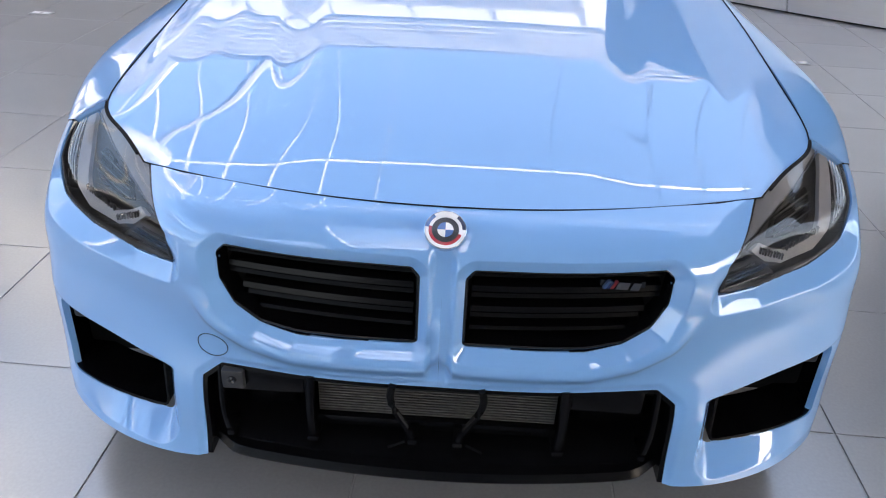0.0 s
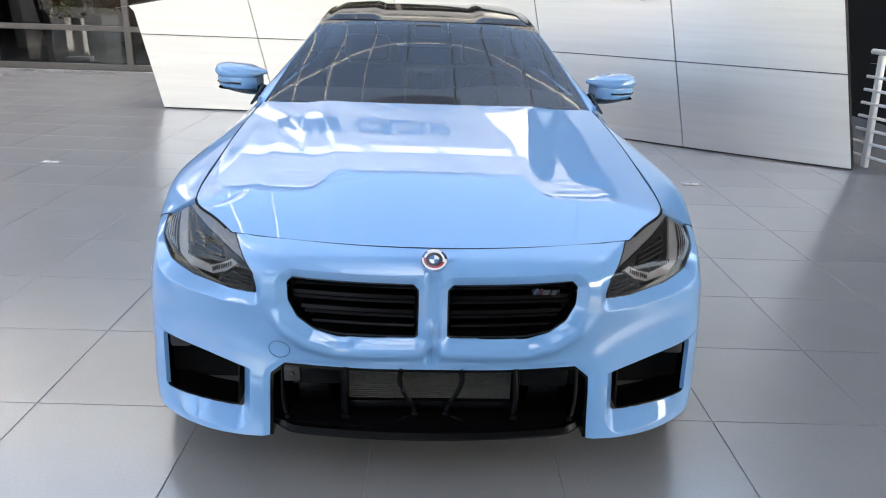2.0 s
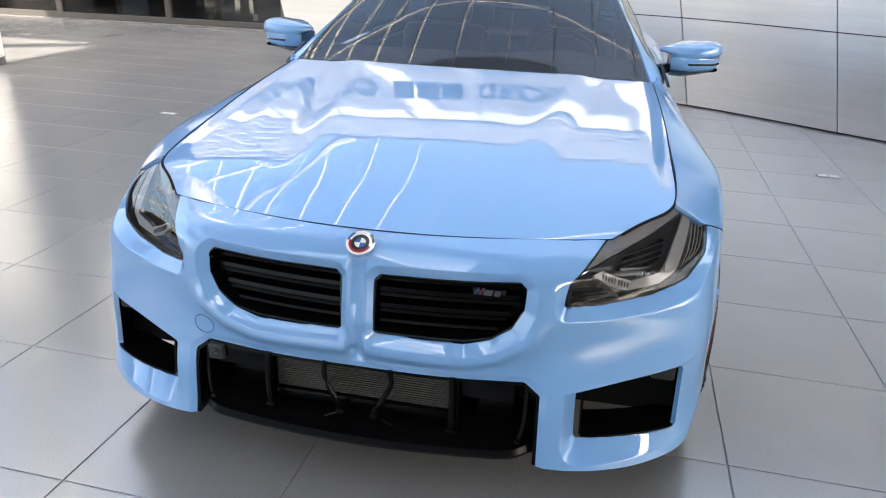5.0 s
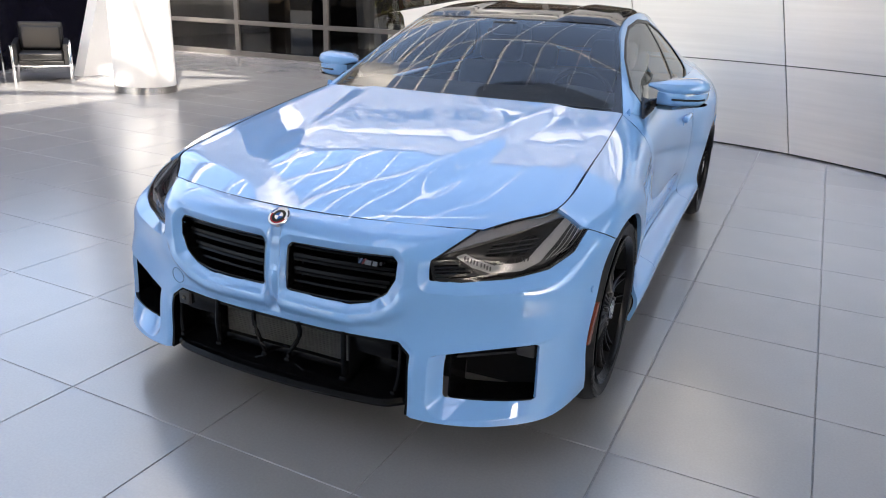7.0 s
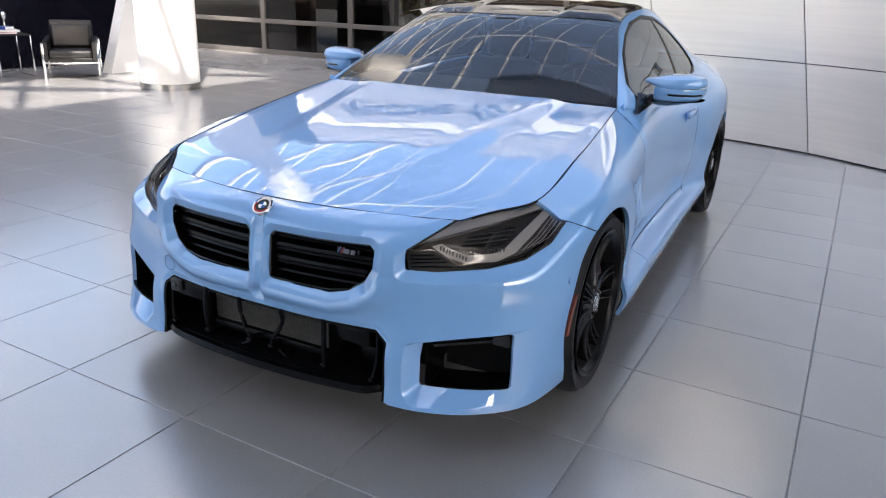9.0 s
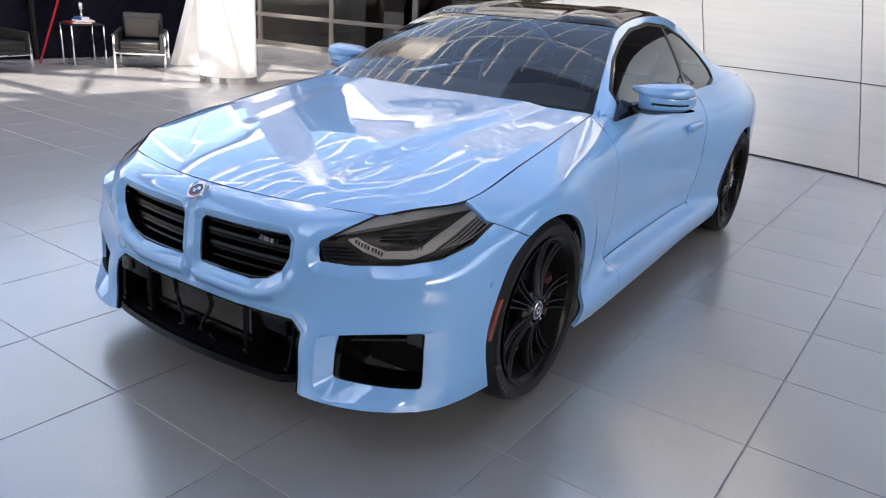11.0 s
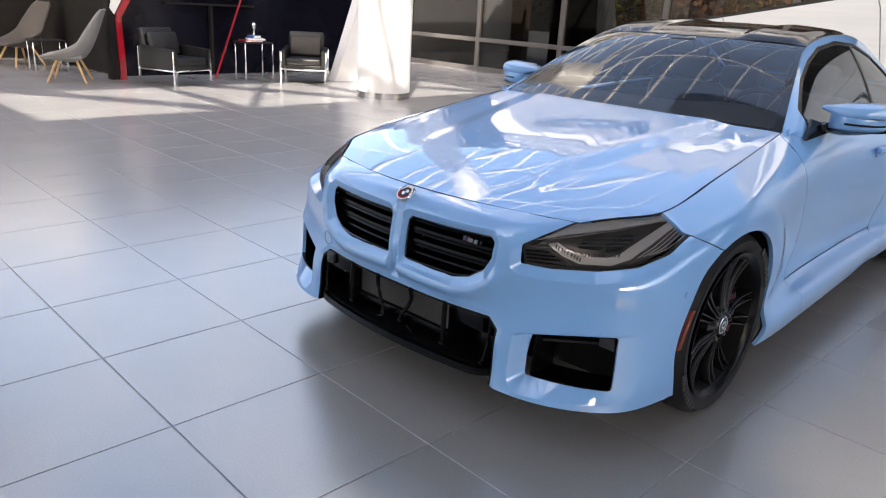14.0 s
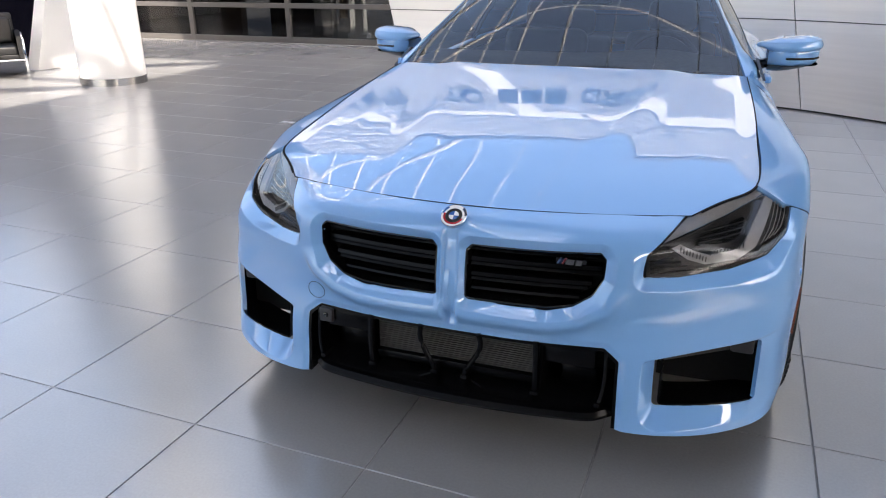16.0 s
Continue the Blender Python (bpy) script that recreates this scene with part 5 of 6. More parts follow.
def build_wheel(hub_y, s, rim_r, tyre_r, width, x_out):
    wheel = new("wheel")
    wheel.parent = car
    wheel.matrix_world = Matrix.Translation((s * x_out, hub_y, HUB_Z)) @ Matrix.Diagonal((s, 1, 1, 1))
    tagged(wheel, "black spoked alloy wheel with low profile tyre")
    bm = bmesh.new()
    R, r = tyre_r, rim_r
    prof = [(-0.030, r - 0.004), (-0.006, r + 0.006), (0.000, r + 0.022), (0.003, r + 0.045), (-0.004, R - 0.022), (-0.020, R - 0.006), (-0.040, R)]
    grooves = []
    for c in (0.28, 0.43, 0.57, 0.72):
        x = -width * c
        grooves += [(x + 0.006, R), (x + 0.004, R - 0.007), (x - 0.004, R - 0.007), (x - 0.006, R)]
    prof += grooves + [(-width + 0.04, R), (-width + 0.02, R - 0.006), (-width + 0.004, R - 0.022), (-width, r + 0.03), (-width + 0.02, r - 0.004)]
    lathe(bm, prof, 72, "x")
    tyre = part("tyre", bm, rubber, wheel, "black low profile tyre", sharp=40)
    # worn raised blocks where the maker's letters sit
    for a0 in (1.9, 5.0):
        for k in range(8):
            a = a0 + k * 0.085
            bm = bmesh.new()
            prism(bm, [(-0.0105, -0.012), (0.0085, -0.012), (0.0105, 0.012), (-0.0085, 0.012)], 0.0005, 0.0062, "x")
            bmesh.ops.transform(bm, matrix=Matrix.Rotation(a, 4, "X") @ Matrix.Translation((0, 0, r + 0.043)), verts=bm.verts)
            part("block", bm, letter_grey, tyre, smooth=False)
    bm = bmesh.new()
    lathe(bm, [(-0.004, r - 0.002), (0.002, r + 0.004), (0.004, r), (0.000, r - 0.010), (-0.018, r - 0.020)], 64, "x")
    part("rim", bm, grille_black, wheel, "gloss black rim", sharp=40)
    bm = bmesh.new()
    lathe(bm, [(-0.018, r - 0.020), (-0.05, r - 0.026), (-0.16, r - 0.034), (-width + 0.03, r - 0.01)], 64, "x")
    part("barrel", bm, liner_shade_black, wheel)
    # ten spokes, each of two slim straight bars that part towards the rim
    for k in range(10):
        a = 2 * math.pi * k / 10 + math.pi / 2 + (0.10 if k % 2 else -0.10)
        for arm in (-1, 1):
            p0 = Vector((0, 0.045 * math.cos(a), 0.045 * math.sin(a))) + Vector((0, -math.sin(a), math.cos(a))) * arm * 0.006
            e = a + arm * 0.066
            p1 = Vector((0, (r - 0.010) * math.cos(e), (r - 0.010) * math.sin(e)))
            tan = (p1 - p0).cross(Vector((1, 0, 0))).normalized()
            bm = bmesh.new()
            rows = []
            for t in np.linspace(0, 1, 7):
                w = 0.0082 - 0.0016 * t
                x0 = -0.020 - 0.024 * math.sin(t * 2.6) + 0.016 * t * t
                c = p0.lerp(p1, float(t))
                rows.append([bm.verts.new(c + tan * q + Vector((x0 + h, 0, 0))) for q, h in
                             ((-w, -0.007), (-w * 0.30, 0.004), (w * 0.30, 0.004), (w, -0.007), (w * 0.8, -0.036), (-w * 0.8, -0.036))])
            for p, q in zip(rows, rows[1:]):
                for i in range(6):
                    bm.faces.new((p[i], p[(i + 1) % 6], q[(i + 1) % 6], q[i]))
            part("spoke", bm, wheel_black, wheel, sharp=30)
    bm = bmesh.new()
    lathe(bm, [(-0.06, 0.075), (-0.038, 0.070), (-0.026, 0.052), (-0.022, 0.040), (-0.016, 0.036), (-0.016, 0.001)], 32, "x")
    part("hub", bm, wheel_black, wheel)
    for k in range(5):
        a = 2 * math.pi * k / 5 + math.pi / 2
        bm = bmesh.new()
        lathe(bm, [(-0.04, 0.009), (-0.016, 0.009), (-0.013, 0.006), (-0.013, 0.0005)], 6, "x", (0, 0.056 * math.cos(a), 0.056 * math.sin(a)))
        part("wheel_bolt", bm, satin_black, wheel)
    bm = bmesh.new()
    lathe(bm, [(-0.02, 0.034), (-0.012, 0.034), (-0.010, 0.031), (-0.012, 0.028), (-0.012, 0.0005)], 28, "x")
    part("cap_ring", bm, chrome, wheel)
    bm = bmesh.new()
    lathe(bm, [(-0.012, 0.027), (-0.0105, 0.026), (-0.0105, 0.012), (-0.0105, 0.0005)], 24, "x")
    part("cap", bm, gloss_black, wheel)
    bm = bmesh.new()
    lathe(bm, [(-0.0105, 0.014), (-0.0095, 0.014), (-0.0095, 0.009), (-0.0105, 0.009)], 24, "x")
    part("cap_mark", bm, white_enamel, wheel)
    bm = bmesh.new()
    lathe(bm, [(-0.085, 0.095), (-0.083, 0.185), (-0.113, 0.185), (-0.113, 0.095)], 48, "x", closed=True)
    part("brake_disc", bm, disc_steel, wheel)
    bm = bmesh.new()
    pts = [(-0.075, 0.165 * math.cos(a), 0.165 * math.sin(a)) for a in np.linspace(-0.5, 0.5, 7)]
    tube(bm, pts, 0.030, 8)
    part("brake_caliper", bm, caliper_paint, wheel)


build_bumper()
for side in (-1, 1):
    build_kidney(side)
    build_intake(side)
    build_headlamp(side)
    build_mirror(side)
build_lower_grille()
build_bonnet()
build_flanks()
build_gap_shades()
build_cabin()
build_screens()
build_interior()
build_roundel((0, -0.004, 0.717), (0, -0.58, 0.81), 0.0365, car)
for side in (-1, 1):
    build_wheel(HUB_F, side, 0.266, 0.335, 0.275, 0.925)
    build_wheel(HUB_R, side, 0.270, 0.337, 0.285, 0.930)

# ---------------------------------------------------------------- things in the hall
bm = bmesh.new()
lathe(bm, [(0.0, 0.385), (4.0, 0.385), (8.0, 0.385)], 64, "z", (-6.42, 5.55, 0))
tagged(part("column", bm, column_paint), "round white column with a steel base band", "column", kind="structure")
bm = bmesh.new()
lathe(bm, [(0.0, 0.392), (0.085, 0.392), (0.088, 0.386)], 64, "z", (-6.42, 5.55, 0))
tagged(part("column_base", bm, steel_band), "stainless steel band round the column foot", "trim", kind="structure")

# display wall behind the seats, with its red edge
plain("wall_dark", (-9.95, 3.05, 0), (-9.78, 8.5, 2.7), navy_wall, "glossy dark navy display wall", "wall")
plain("wall_charcoal", (-13.2, -3.0, 0), (-13.0, 3.05, 2.7), charcoal, "charcoal panelled wall behind the lounge chairs", "wall")
plain("wall_return", (-13.0, 3.06, 0), (-9.96, 3.2, 2.7), charcoal, "charcoal return wall beside the display", "wall")


def red_edges():
    trim = tagged(new("trim_red"), "red lacquered edge trim on the display wall", "trim", kind="structure")
    for pts, w in (([(-9.38, 2.97, 0.0), (-9.38, 2.95, 0.90), (-9.38, 3.28, 1.45), (-9.38, 3.60, 2.2)], 0.045),
                   ([(-9.15, 4.36, 0.0), (-9.62, 5.15, 1.25)], 0.011)):
        bm = bmesh.new()
        for a, b in zip(pts, pts[1:]):
            a, b = Vector(a), Vector(b)
            d = (b - a).normalized()
            side = d.cross(Vector((1, 0, 0))).normalized()
            vs = [bm.verts.new(p + side * q * w + Vector((h, 0, 0))) for p in (a, b) for q, h in ((-1, -w), (1, -w), (1, w), (-1, w))]
            for i in range(4):
                bm.faces.new((vs[i], vs[(i + 1) % 4], vs[4 + (i + 1) % 4], vs[4 + i]))
            bm.faces.new(vs[:4]), bm.faces.new(vs[4:])
        part("red_bar", bm, red_trim, trim, smooth=False)
    bm = bmesh.new()                                       # pale folded panel outside the red edge
    prism(bm, [(2.80, 0.0), (2.92, 0.0), (2.90, 0.90), (3.23, 1.45), (3.52, 2.2), (3.1, 2.2), (2.80, 1.0)], -9.5, -9.36, "x")
    part("pale_panel", bm, charcoal, trim, smooth=False)
    bm = bmesh.new()
    prism(bm, [(2.84, 1.02), (2.90, 0.93), (3.22, 1.47), (3.50, 2.2), (3.15, 2.2)], -9.359, -9.35, "x")
    part("pale_face", bm, white_paint, trim, smooth=False)


red_edges()


def slant_wing():
    bm = bmesh.new()
    prism(bm, [(6.08, 0.0), (6.95, 0.0), (7.2, 2.6), (7.05, 2.6)], -8.45, -8.25, "x")
    tagged(part("wall_slanted", bm, white_paint, smooth=False), "white slanted buttress wall behind the column", "wall", kind="structure")


slant_wing()


def display_board():
    ob = thing("display_board", "dark display board with small unreadable print on the wall", "display")
    bm = bmesh.new()
    box(bm, (-9.775, 3.85, 1.10), (-9.70, 5.45, 1.13))
    part("ledge", bm, charcoal, ob, smooth=False)
    bm = bmesh.new()
    box(bm, (-9.775, 4.62, 0.0), (-9.70, 4.66, 1.10))
    part("upright", bm, charcoal, ob, smooth=False)
    for y, w, h in ((4.05, 0.14, 0.07), (4.86, 0.26, 0.09)):
        bm = bmesh.new()
        box(bm, (-9.775, y, 1.25), (-9.762, y + w, 1.25 + h))
        part("print", bm, charcoal, ob, smooth=False)
        for k in range(5):
            bm = bmesh.new()
            box(bm, (-9.7615, y + 0.01, 1.26 + 0.015 * k), (-9.760, y + w - 0.02 - 0.03 * (k % 2), 1.265 + 0.015 * k))
            part("text_bar", bm, text_white, ob, smooth=False)


display_board()


def armchair(m, label):
    """Low club chair: leather box on a chromed flat-bar frame."""
    ob = thing("armchair", label, "chair", "club chairs", m)
    def leather_box(nm, lo, hi, r, tilt=None):
        bm = bmesh.new()
        box(bm, lo, hi, r, tilt, 3)
        part(nm, bm, leather, ob)
    # x to the front, y across
    leather_box("seat_cushion", (-0.24, -0.275, 0.29), (0.36, 0.275, 0.40), 0.03)
    leather_box("seat_base", (-0.28, -0.28, 0.23), (0.355, 0.28, 0.295), 0.012)
    leather_box("backrest", (-0.055, -0.285, 0.0), (0.055, 0.285, 0.46), 0.03, pose(-0.27, 0, 0.33, 0, -14))
    leather_box("back_cushion", (-0.05, -0.26, 0.0), (0.05, 0.26, 0.34), 0.04, pose(-0.16, 0, 0.40, 0, -16))
    for s in (-1, 1):
        bm = bmesh.new()
        prism(bm, [(-0.34, 0.24), (0.36, 0.24), (0.365, 0.52), (-0.33, 0.56)], s * 0.285, s * 0.345, "y")
        bmesh.ops.bevel(bm, geom=list(bm.edges), offset=0.010, segments=2, affect="EDGES")
        part("armrest", bm, leather, ob)
        for x in (0.352, -0.33):
            bm = bmesh.new()
            box(bm, (x - 0.008, s * 0.350 - 0.016, 0.0), (x + 0.008, s * 0.350 + 0.016, 0.50 if x > 0 else 0.53), 0.003)
            part("leg", bm, chrome, ob)
        bm = bmesh.new()
        box(bm, (-0.33, s * 0.350 - 0.006, 0.215), (0.352, s * 0.350 + 0.006, 0.235), 0.002)
        part("side_rail", bm, chrome, ob)
    bm = bmesh.new()
    box(bm, (0.352, -0.35, 0.215), (0.364, 0.35, 0.235), 0.002)
    part("front_rail", bm, chrome, ob)
    return ob


armchair(pose(-8.62, 3.42, 0, 0, 0, 17), "charcoal leather club chair on chrome legs beside the red trim")
armchair(pose(-8.31, 5.50, 0, 0, 0, -40), "charcoal leather club chair on chrome legs beside the column")


def shell_chair(m, mat, label):
    """Upholstered shell with a high back and low wings on four oak legs."""
    ob = thing("lounge_chair", label, "chair", "shell chairs", m)
    # stations from the front lip up to the head: (x, z, half width, wing height)
    st = curve([(0.36, 0.33, 0.24, 0.02), (0.18, 0.30, 0.30, 0.10), (-0.04, 0.29, 0.33, 0.20), (-0.22, 0.42, 0.33, 0.20), (-0.34, 0.66, 0.30, 0.12),
                (-0.43, 0.90, 0.24, 0.05), (-0.46, 1.00, 0.17, 0.0)], 26)
    w = np.linspace(-1, 1, 21)
    P = np.zeros((26, 21, 3))
    for i, (x, z, half, wing) in enumerate(st):
        lift = wing * np.abs(w) ** 2.6
        up = min(1.0, max(0.0, (z - 0.30) / 0.35))
        P[i, :, 0] = x + lift * up * 0.9
        P[i, :, 1] = half * w
        P[i, :, 2] = z + lift * (1 - up * 0.7)
    v, f = sheet(P, None, mirror=False)
    me = link_mesh("shell", v, f, mat, ob)
    solid = me.modifiers.new("thick", "SOLIDIFY")
    solid.thickness, solid.offset = 0.035, 0
    bm = bmesh.new()
    box(bm, (-0.16, -0.24, 0.315), (0.33, 0.24, 0.385), 0.03, None, 3)
    part("seat_cushion", bm, mat, ob)
    for sx, sy in ((1, 1), (1, -1), (-1, 1), (-1, -1)):
        bm = bmesh.new()
        tube(bm, [(0.05 + sx * 0.13, sy * 0.14, 0.29), (0.05 + sx * 0.25, sy * 0.26, 0.0)], [0.019, 0.012], 10)
        part("leg", bm, oak, ob)
    return ob


shell_chair(pose(-9.35, 2.26, 0, 0, 0, -120), felt, "pale grey felt lounge chair with oak legs in the sun")
shell_chair(pose(-11.75, 2.35, 0, 0, 0, -75), felt_dark, "mid grey felt lounge chair with oak legs in shade")


def side_table(m, label, top=0.585, w=0.25, d=0.24):
    ob = thing("side_table", label, "table", "side tables", m)
    bm = bmesh.new()
    box(bm, (-w, -d, top), (w, d, top + 0.022), 0.004)
    part("tabletop", bm, charcoal, ob)
    for sx in (-1, 1):
        for sy in (-1, 1):
            bm = bmesh.new()
            box(bm, (sx * (w - 0.015) - 0.009, sy * (d - 0.015) - 0.009, 0), (sx * (w - 0.015) + 0.009, sy * (d - 0.015) + 0.009, top), 0.002)
            part("leg", bm, chrome, ob)
    for sy in (-1, 1):
        bm = bmesh.new()
        box(bm, (-w + 0.02, sy * (d - 0.015) - 0.007, 0.02), (w - 0.02, sy * (d - 0.015) + 0.007, 0.034))
        part("rail", bm, chrome, ob)
    return ob


side_table(pose(-8.80, 4.86, 0, 0, 0, -12), "small dark side table with chrome legs between the club chairs")
side_table(pose(-10.6, 2.35, 0, 0, 0, -8), "small side table with chrome legs behind the pale lounge chair", 0.46)


def book(m, size, mat, label):
    ob = thing("book", label, "book", "books on the side table", m)
    w, d, h = size
    bm = bmesh.new()
    box(bm, (-w, -d, 0), (w, d, 0.003), 0.001, seg=1)
    box(bm, (-w, -d, h - 0.003), (w, d, h), 0.001, seg=1)
    box(bm, (-w - 0.001, -d, 0.001), (-w + 0.003, d, h - 0.001))
    part("cover", bm, mat, ob, smooth=False)
    bm = bmesh.new()
    box(bm, (-w + 0.004, -d + 0.004, 0.0032), (w - 0.005, d - 0.004, h - 0.0032))
    part("pages", bm, book_white, ob, smooth=False)


book(pose(-8.80, 4.80, 0.607, 0, 0, 80), (0.14, 0.18, 0.022), red_trim, "red-covered book lying on the side table")
book(pose(-8.81, 4.90, 0.629, 0, 0, 68), (0.13, 0.17, 0.024), book_white, "white hardback book lying on a red book")
book(pose(-8.82, 4.88, 0.653, 0, 0, 95), (0.07, 0.09, 0.045), book_blue, "small blue book on top of the pile")


def trophy():
    ob = thing("trophy", "small silver trophy figure standing on books", "trophy", "", pose(-8.82, 4.88, 0.698))
    bm = bmesh.new()
    lathe(bm, [(0, 0.001), (0, 0.030), (0.012, 0.030), (0.018, 0.016), (0.07, 0.010), (0.10, 0.013), (0.115, 0.030), (0.15, 0.036), (0.185, 0.030), (0.195, 0.020), (0.195, 0.001)], 24, "z")
    part("body", bm, chrome, ob)


trophy()


def floor_outlet(x, y, a):
    ob = thing("floor_outlet", "small steel floor outlet plate set in a tile", "outlet", "floor outlets", pose(x, y, 0.0005, 0, 0, a))
    bm = bmesh.new()
    box(bm, (-0.075, -0.04, 0.0), (0.075, 0.04, 0.004), 0.0015, seg=1)
    part("plate", bm, alu_edge, ob)
    for k in (-1, 1):
        bm = bmesh.new()
        box(bm, (k * 0.035 - 0.025, -0.022, 0.004), (k * 0.035 + 0.025, 0.022, 0.0055), 0.001, seg=1)
        part("flap", bm, white_steel, ob)


floor_outlet(-3.014, 4.033, -2)
floor_outlet(2.198, 3.799, -2)


def railing():
    ob = thing("railing", "white steel railing with horizontal bars beside the metal wall", "railing")
    a, b = Vector((4.10, 4.82, 0)), Vector((4.42, 3.2, 0))
    for k in range(8):
        z = 0.10 + 0.118 * k
        bm = bmesh.new()
        tube(bm, [a + Vector((0, 0, z)), b + Vector((0, 0, z))], 0.014 if k < 7 else 0.001, 10)
        part("bar", bm, white_steel, ob)
    bm = bmesh.new()
    tube(bm, [a + Vector((0, 0, 1.03)), b + Vector((0, 0, 1.03))], 0.024, 12)
    part("handrail", bm, white_steel, ob)
    for t in (0.12, 0.95):
        p = a.lerp(b, t)
        bm = bmesh.new()
        box(bm, (p.x - 0.02, p.y - 0.035, 0), (p.x + 0.02, p.y + 0.035, 1.0), 0.006)
        for v in bm.verts:
            v.co.y += 0.10 * v.co.z
        part("post", bm, white_steel, ob)


railing()

# right end cap of the metal wall and the darker bay beyond it
plain("wall_bay", (5.9, 4.9, 0), (6.05, 10.4, 5.0), charcoal, "dark bay wall beyond the railing", "wall")


# upper white wall with the welcome lettering and louvres
plain("wall_upper", (-6.6, 7.5, 3.0), (8.6, 7.7, 4.75), white_paint, "white upper wall band with welcome lettering", "wall")


def text_mesh(body, size, depth):
    cu = bpy.data.curves.new("letters", "FONT")
    cu.body, cu.size, cu.extrude = body, size, depth
    ob = bpy.data.objects.new("letters", cu)
    scene.collection.objects.link(ob)
    deps = bpy.context.evaluated_depsgraph_get()
    me = bpy.data.meshes.new_from_object(ob.evaluated_get(deps))
    bpy.data.objects.remove(ob)
    return me


def welcome_sign():
    ob = thing("wall_sign", "grey welcome lettering on a white wall band", "sign", "", pose(0, 7.485, 3.99))
    for word, x0, x1 in (("WELCOME", -5.60, -3.36), ("TO", -3.06, -2.46), ("GROUP", -0.92, 0.48)):
        me = text_mesh(word, 0.37, 0.012)
        lo, hi = min(v.co.x for v in me.vertices), max(v.co.x for v in me.vertices)
        me.transform(Matrix.Diagonal(((x1 - x0) / (hi - lo), 1, 1, 1)) @ Matrix.Translation((-lo, 0, 0)))
        me.transform(Matrix.Rotation(radians(90), 4, "X"))
        me.materials.append(sign_grey)
        o = new("word", me)
        o.parent, o.location = ob, (x0, 0, 0)
    for k in range(3):                                     # the maker's name as plain blocks
        bm = bmesh.new()
        x = -2.20 + 0.37 * k
        box(bm, (x, -0.012, 0), (x + 0.30, 0.012, 0.26))
        part("block", bm, sign_grey, ob, smooth=False)


welcome_sign()


def louvres():
    ob = thing("louvre", "white horizontal louvre blades above the lettering", "louvre")
    for k in range(7):
        bm = bmesh.new()
        box(bm, (-6.6, 7.48, 4.86 + 0.13 * k), (8.6, 7.62, 4.90 + 0.13 * k), 0.006, seg=1)
        part("blade", bm, white_steel, ob)
    for x in (-5.1, -2.5, 0.1, 2.7, 5.3):
        bm = bmesh.new()
        box(bm, (x - 0.03, 7.63, 4.75), (x + 0.03, 7.69, 5.9))
        part("bracket", bm, mullion, ob, smooth=False)


louvres()


def slogan():
    """Raised letters that follow the bend of the metal wall."""
    ob = thing("wall_lettering", "raised dark metal letters on the brushed wall", "sign")
    words = "Driving Machine"
    s0, s1 = wall_s(1.42), wall_s(3.23)
    me = text_mesh(words, 0.30, 0.012)
    w = max(v.co.x for v in me.vertices)
    bpy.data.meshes.remove(me)
    size = 0.30 * (s1 - s0) / w
    x = 0.0
    for i, ch in enumerate(words):
        before = text_mesh(words[:i] + "|", size, 0.01)
        x = max(v.co.x for v in before.vertices)
        bar = text_mesh("|", size, 0.01)
        x -= max(v.co.x for v in bar.vertices)
        bpy.data.meshes.remove(before)
        bpy.data.meshes.remove(bar)
        if ch == " ":
            continue
        me = text_mesh(ch, size, 0.016)
        me.transform(Matrix.Rotation(radians(90), 4, "X"))
        me.materials.append(text_dark)
        o = new("letter", me)
        o.parent = ob
        p, n = on_wall(s0 + x), wall_out(s0 + x)
        o.matrix_basis = Matrix.Translation((p[0] + n[0] * 0.035, p[1] + n[1] * 0.035, 1.475)) @ Matrix.Rotation(math.atan2(n[0], -n[1]), 4, "Z")


slogan()


# ---------------------------------------------------------------- outside the glazed front
bm = bmesh.new()
box(bm, (-400, 10.75, -0.4), (400, 600, -0.06))
tagged(part("ground", bm, asphalt, smooth=False), "paved ground outside the glazed front", "ground", kind="structure")
plain("wall_outside", (-16, 11.6, -0.06), (-8.65, 11.8, 6.0), brown_panel, "brown panelled wall behind the glazing", "wall")
plain("wall_outside_grey", (-7.95, 11.6, -0.06), (-6.55, 11.8, 6.0), charcoal, "dark grey pier behind the glazing", "wall")
# added dark slab that keeps the bright horizon out of the glazing
plain("backdrop", (-80, 40, -0.06), (80, 40.5, 14), charcoal, "dark slab added far behind the trees to shut out bright sky", "backdrop")


def sign_board():
    ob = thing("sign_board", "white standing notice board outside the glass", "sign", "", pose(-6.35, 12.4, -0.06, 0, 0, 8))
    bm = bmesh.new()
    prism(bm, [(-0.20, 0.10), (0.17, 0.10), (0.14, 0.78), (-0.20, 0.80)], -0.012, 0.012)
    part("board", bm, white_enamel, ob, smooth=False)
    bm = bmesh.new()
    box(bm, (-0.22, -0.15, 0.0), (0.20, 0.15, 0.10), 0.01)
    part("foot", bm, white_steel, ob)


sign_board()


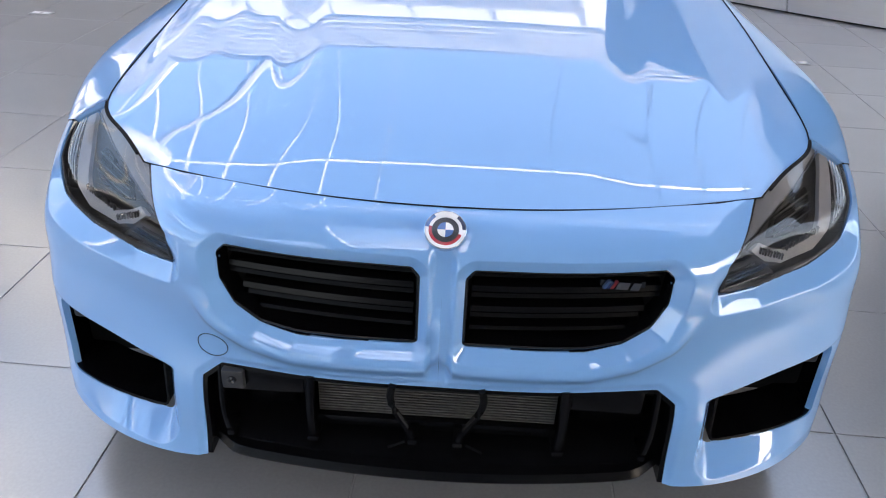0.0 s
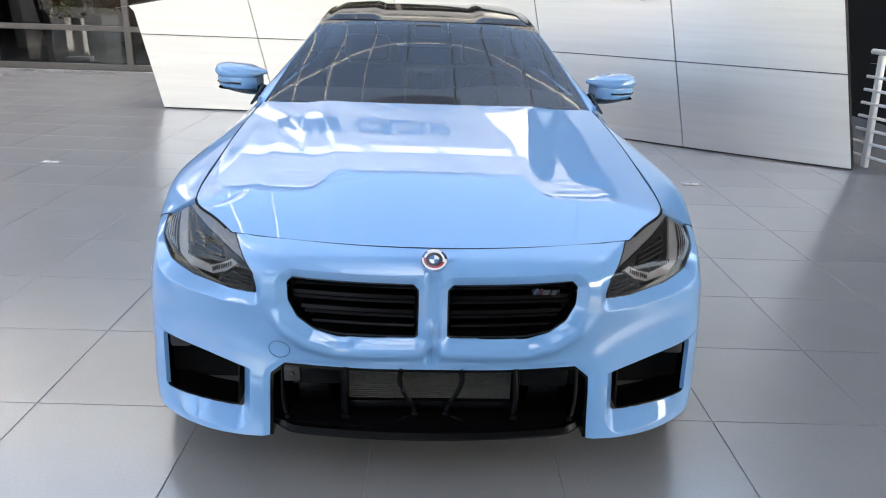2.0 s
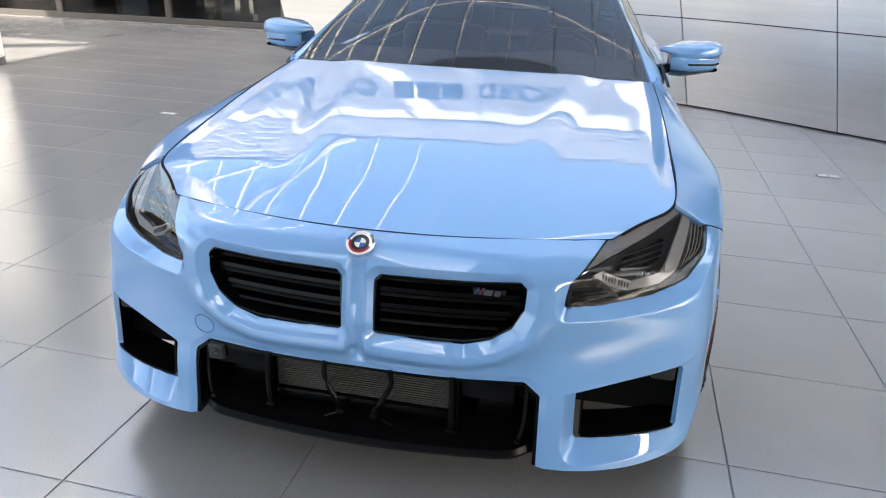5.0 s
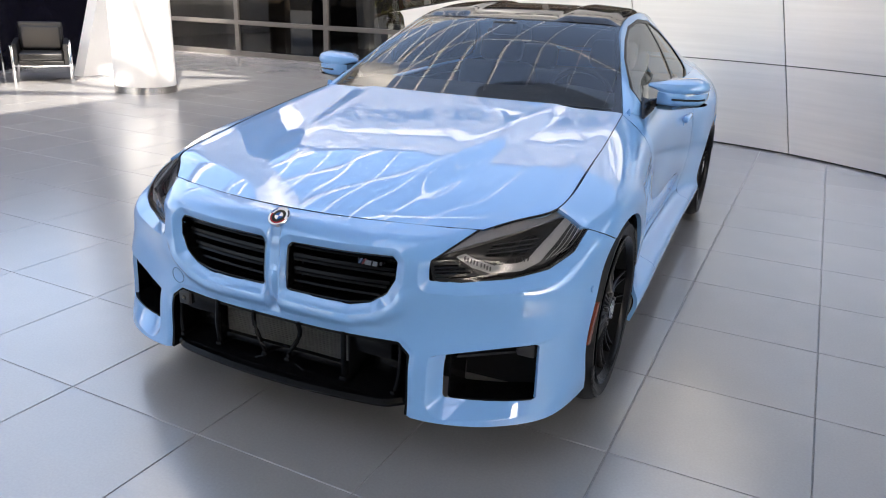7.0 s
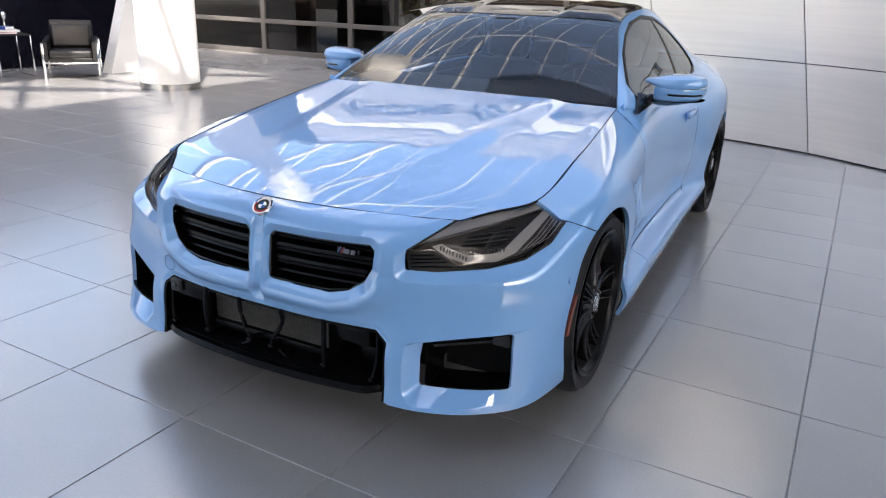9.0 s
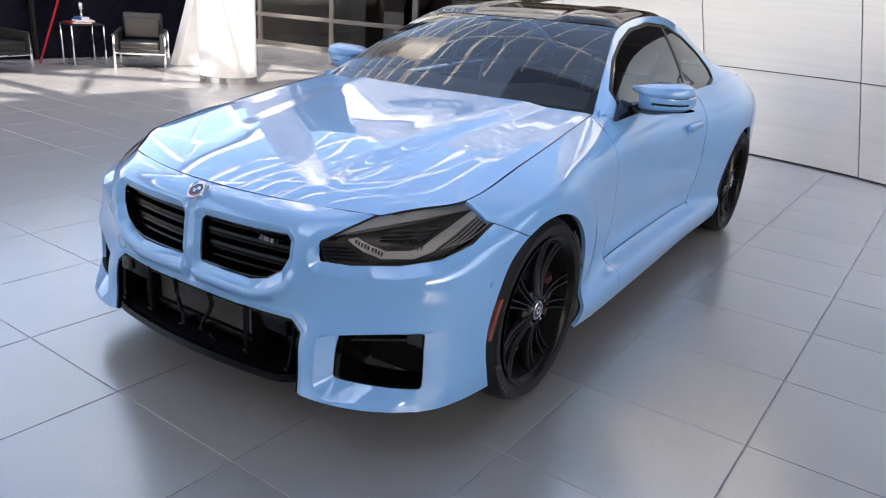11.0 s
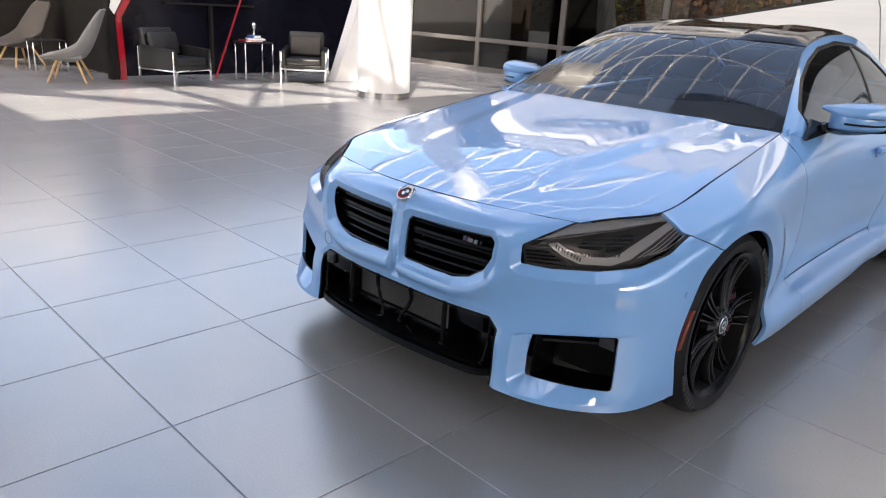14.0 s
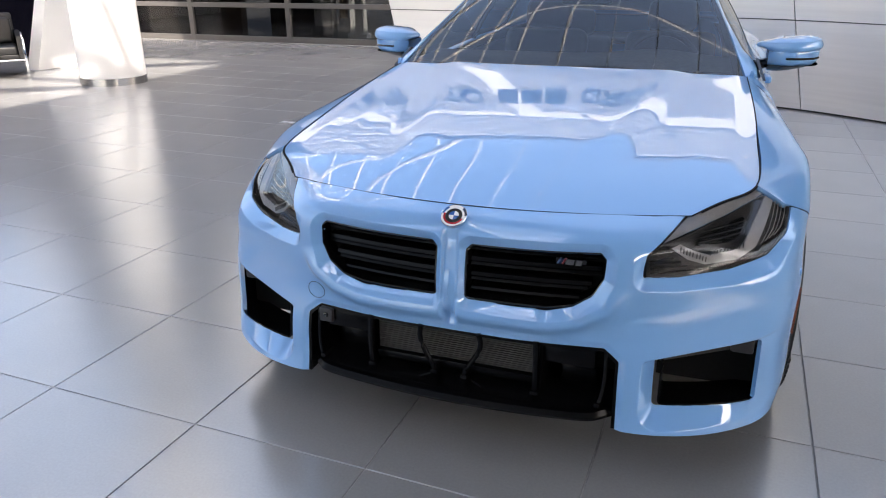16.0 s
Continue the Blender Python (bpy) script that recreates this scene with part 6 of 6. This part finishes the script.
def tree(x, y, height, mat, seed):
    rng = random.Random(seed)
    ob = thing("tree", "autumn tree with thinning leaves outside the glass" if mat is leaf_rust else "tree with yellow green leaves outside the glass",
               "tree", "trees outside", pose(x, y, -0.06))
    bm = bmesh.new()
    tube(bm, [(0, 0, 0), (0.05, 0.02, height * 0.3), (-0.04, 0.05, height * 0.62), (0.03, 0, height * 0.9)], [0.14, 0.11, 0.07, 0.02], 8)
    tips = []
    for k in range(16):
        z = height * (0.16 + 0.7 * k / 16)
        a = k * 2.4 + rng.random()
        L = height * (0.36 - 0.20 * k / 16)
        tip = Vector((L * math.cos(a), L * math.sin(a), z + L * 0.35))
        tube(bm, [(0, 0, z), tip * 0.5 + Vector((0, 0, z * 0.5)), tip], [0.045, 0.03, 0.01], 5)
        tips.append((Vector((0, 0, z)), tip))
    part("trunk", bm, bark, ob)
    V, F = [], []
    for k in range(5200):
        a, b = rng.choice(tips)
        p = a.lerp(b, 0.35 + 0.75 * rng.random()) + Vector((rng.gauss(0, 0.22), rng.gauss(0, 0.22), rng.gauss(0, 0.2)))
        u = Vector((rng.gauss(0, 1), rng.gauss(0, 1), rng.gauss(0, 1))).normalized()
        v = u.orthogonal().normalized()
        s = 0.03 + 0.035 * rng.random()
        i = len(V)
        V += [p - u * s, p + v * s * 0.6, p + u * s, p - v * s * 0.6]
        F.append((i, i + 1, i + 2, i + 3))
    tagged(link_mesh("crown", V, F, mat, ob, smooth=False), kind="stuff")


for k, (x, y, h, m) in enumerate(((-8.4, 14.5, 4.6, leaf_green), (-6.2, 15.5, 5.0, leaf_green), (-5.0, 14.2, 4.2, leaf_rust), (-7.2, 17.5, 5.4, leaf_rust),
                                  (-3.4, 15.2, 4.8, leaf_rust), (-9.6, 18.0, 5.6, leaf_rust), (-5.8, 19.0, 6.0, leaf_rust), (-3.0, 19.5, 5.8, leaf_green))):
    tree(x, y, h, m, k)

# ---------------------------------------------------------------- floor tiles
def build_tiles():
    g, h = 0.0022, 0.012
    bm = bmesh.new()
    box(bm, (g, g, -h), (PITCH_X - g, PITCH_Y - g, 0.0), 0.0012, seg=1)
    me = bpy.data.meshes.new("tile")
    bm.to_mesh(me)
    bm.free()
    me.materials.append(tile_mat)
    spots = []
    for i in range(-24, 17):
        for j in range(-16, 20):
            p = tile_place(i, j)
            if -14 < p.x < 8.4 and -9.8 < p.y < 10.0:
                spots.append((i, j, p))
    near = [q for q in spots if -4.5 < q[2].x < 4.3 and -1.6 < q[2].y < 5.2]
    rest = [q for q in spots if q not in near]
    for i, j, p in near:
        ob = new("tile", me)
        ob.parent = floor_ob
        ob.matrix_basis = Matrix.Translation(p) @ Matrix.Rotation(TURN_TILES, 4, "Z")
    V, F = [], []
    src = [v.co.copy() for v in me.vertices]
    polys = [tuple(q.vertices) for q in me.polygons]
    rot = Matrix.Rotation(TURN_TILES, 3, "Z")
    src = [rot @ v for v in src]
    for i, j, p in rest:
        b = len(V)
        V += [p + v for v in src]
        F += [tuple(b + k for k in q) for q in polys]
    ob = link_mesh("tiles", V, F, tile_mat, floor_ob, smooth=False)
    tagged(ob, kind="stuff")


build_tiles()
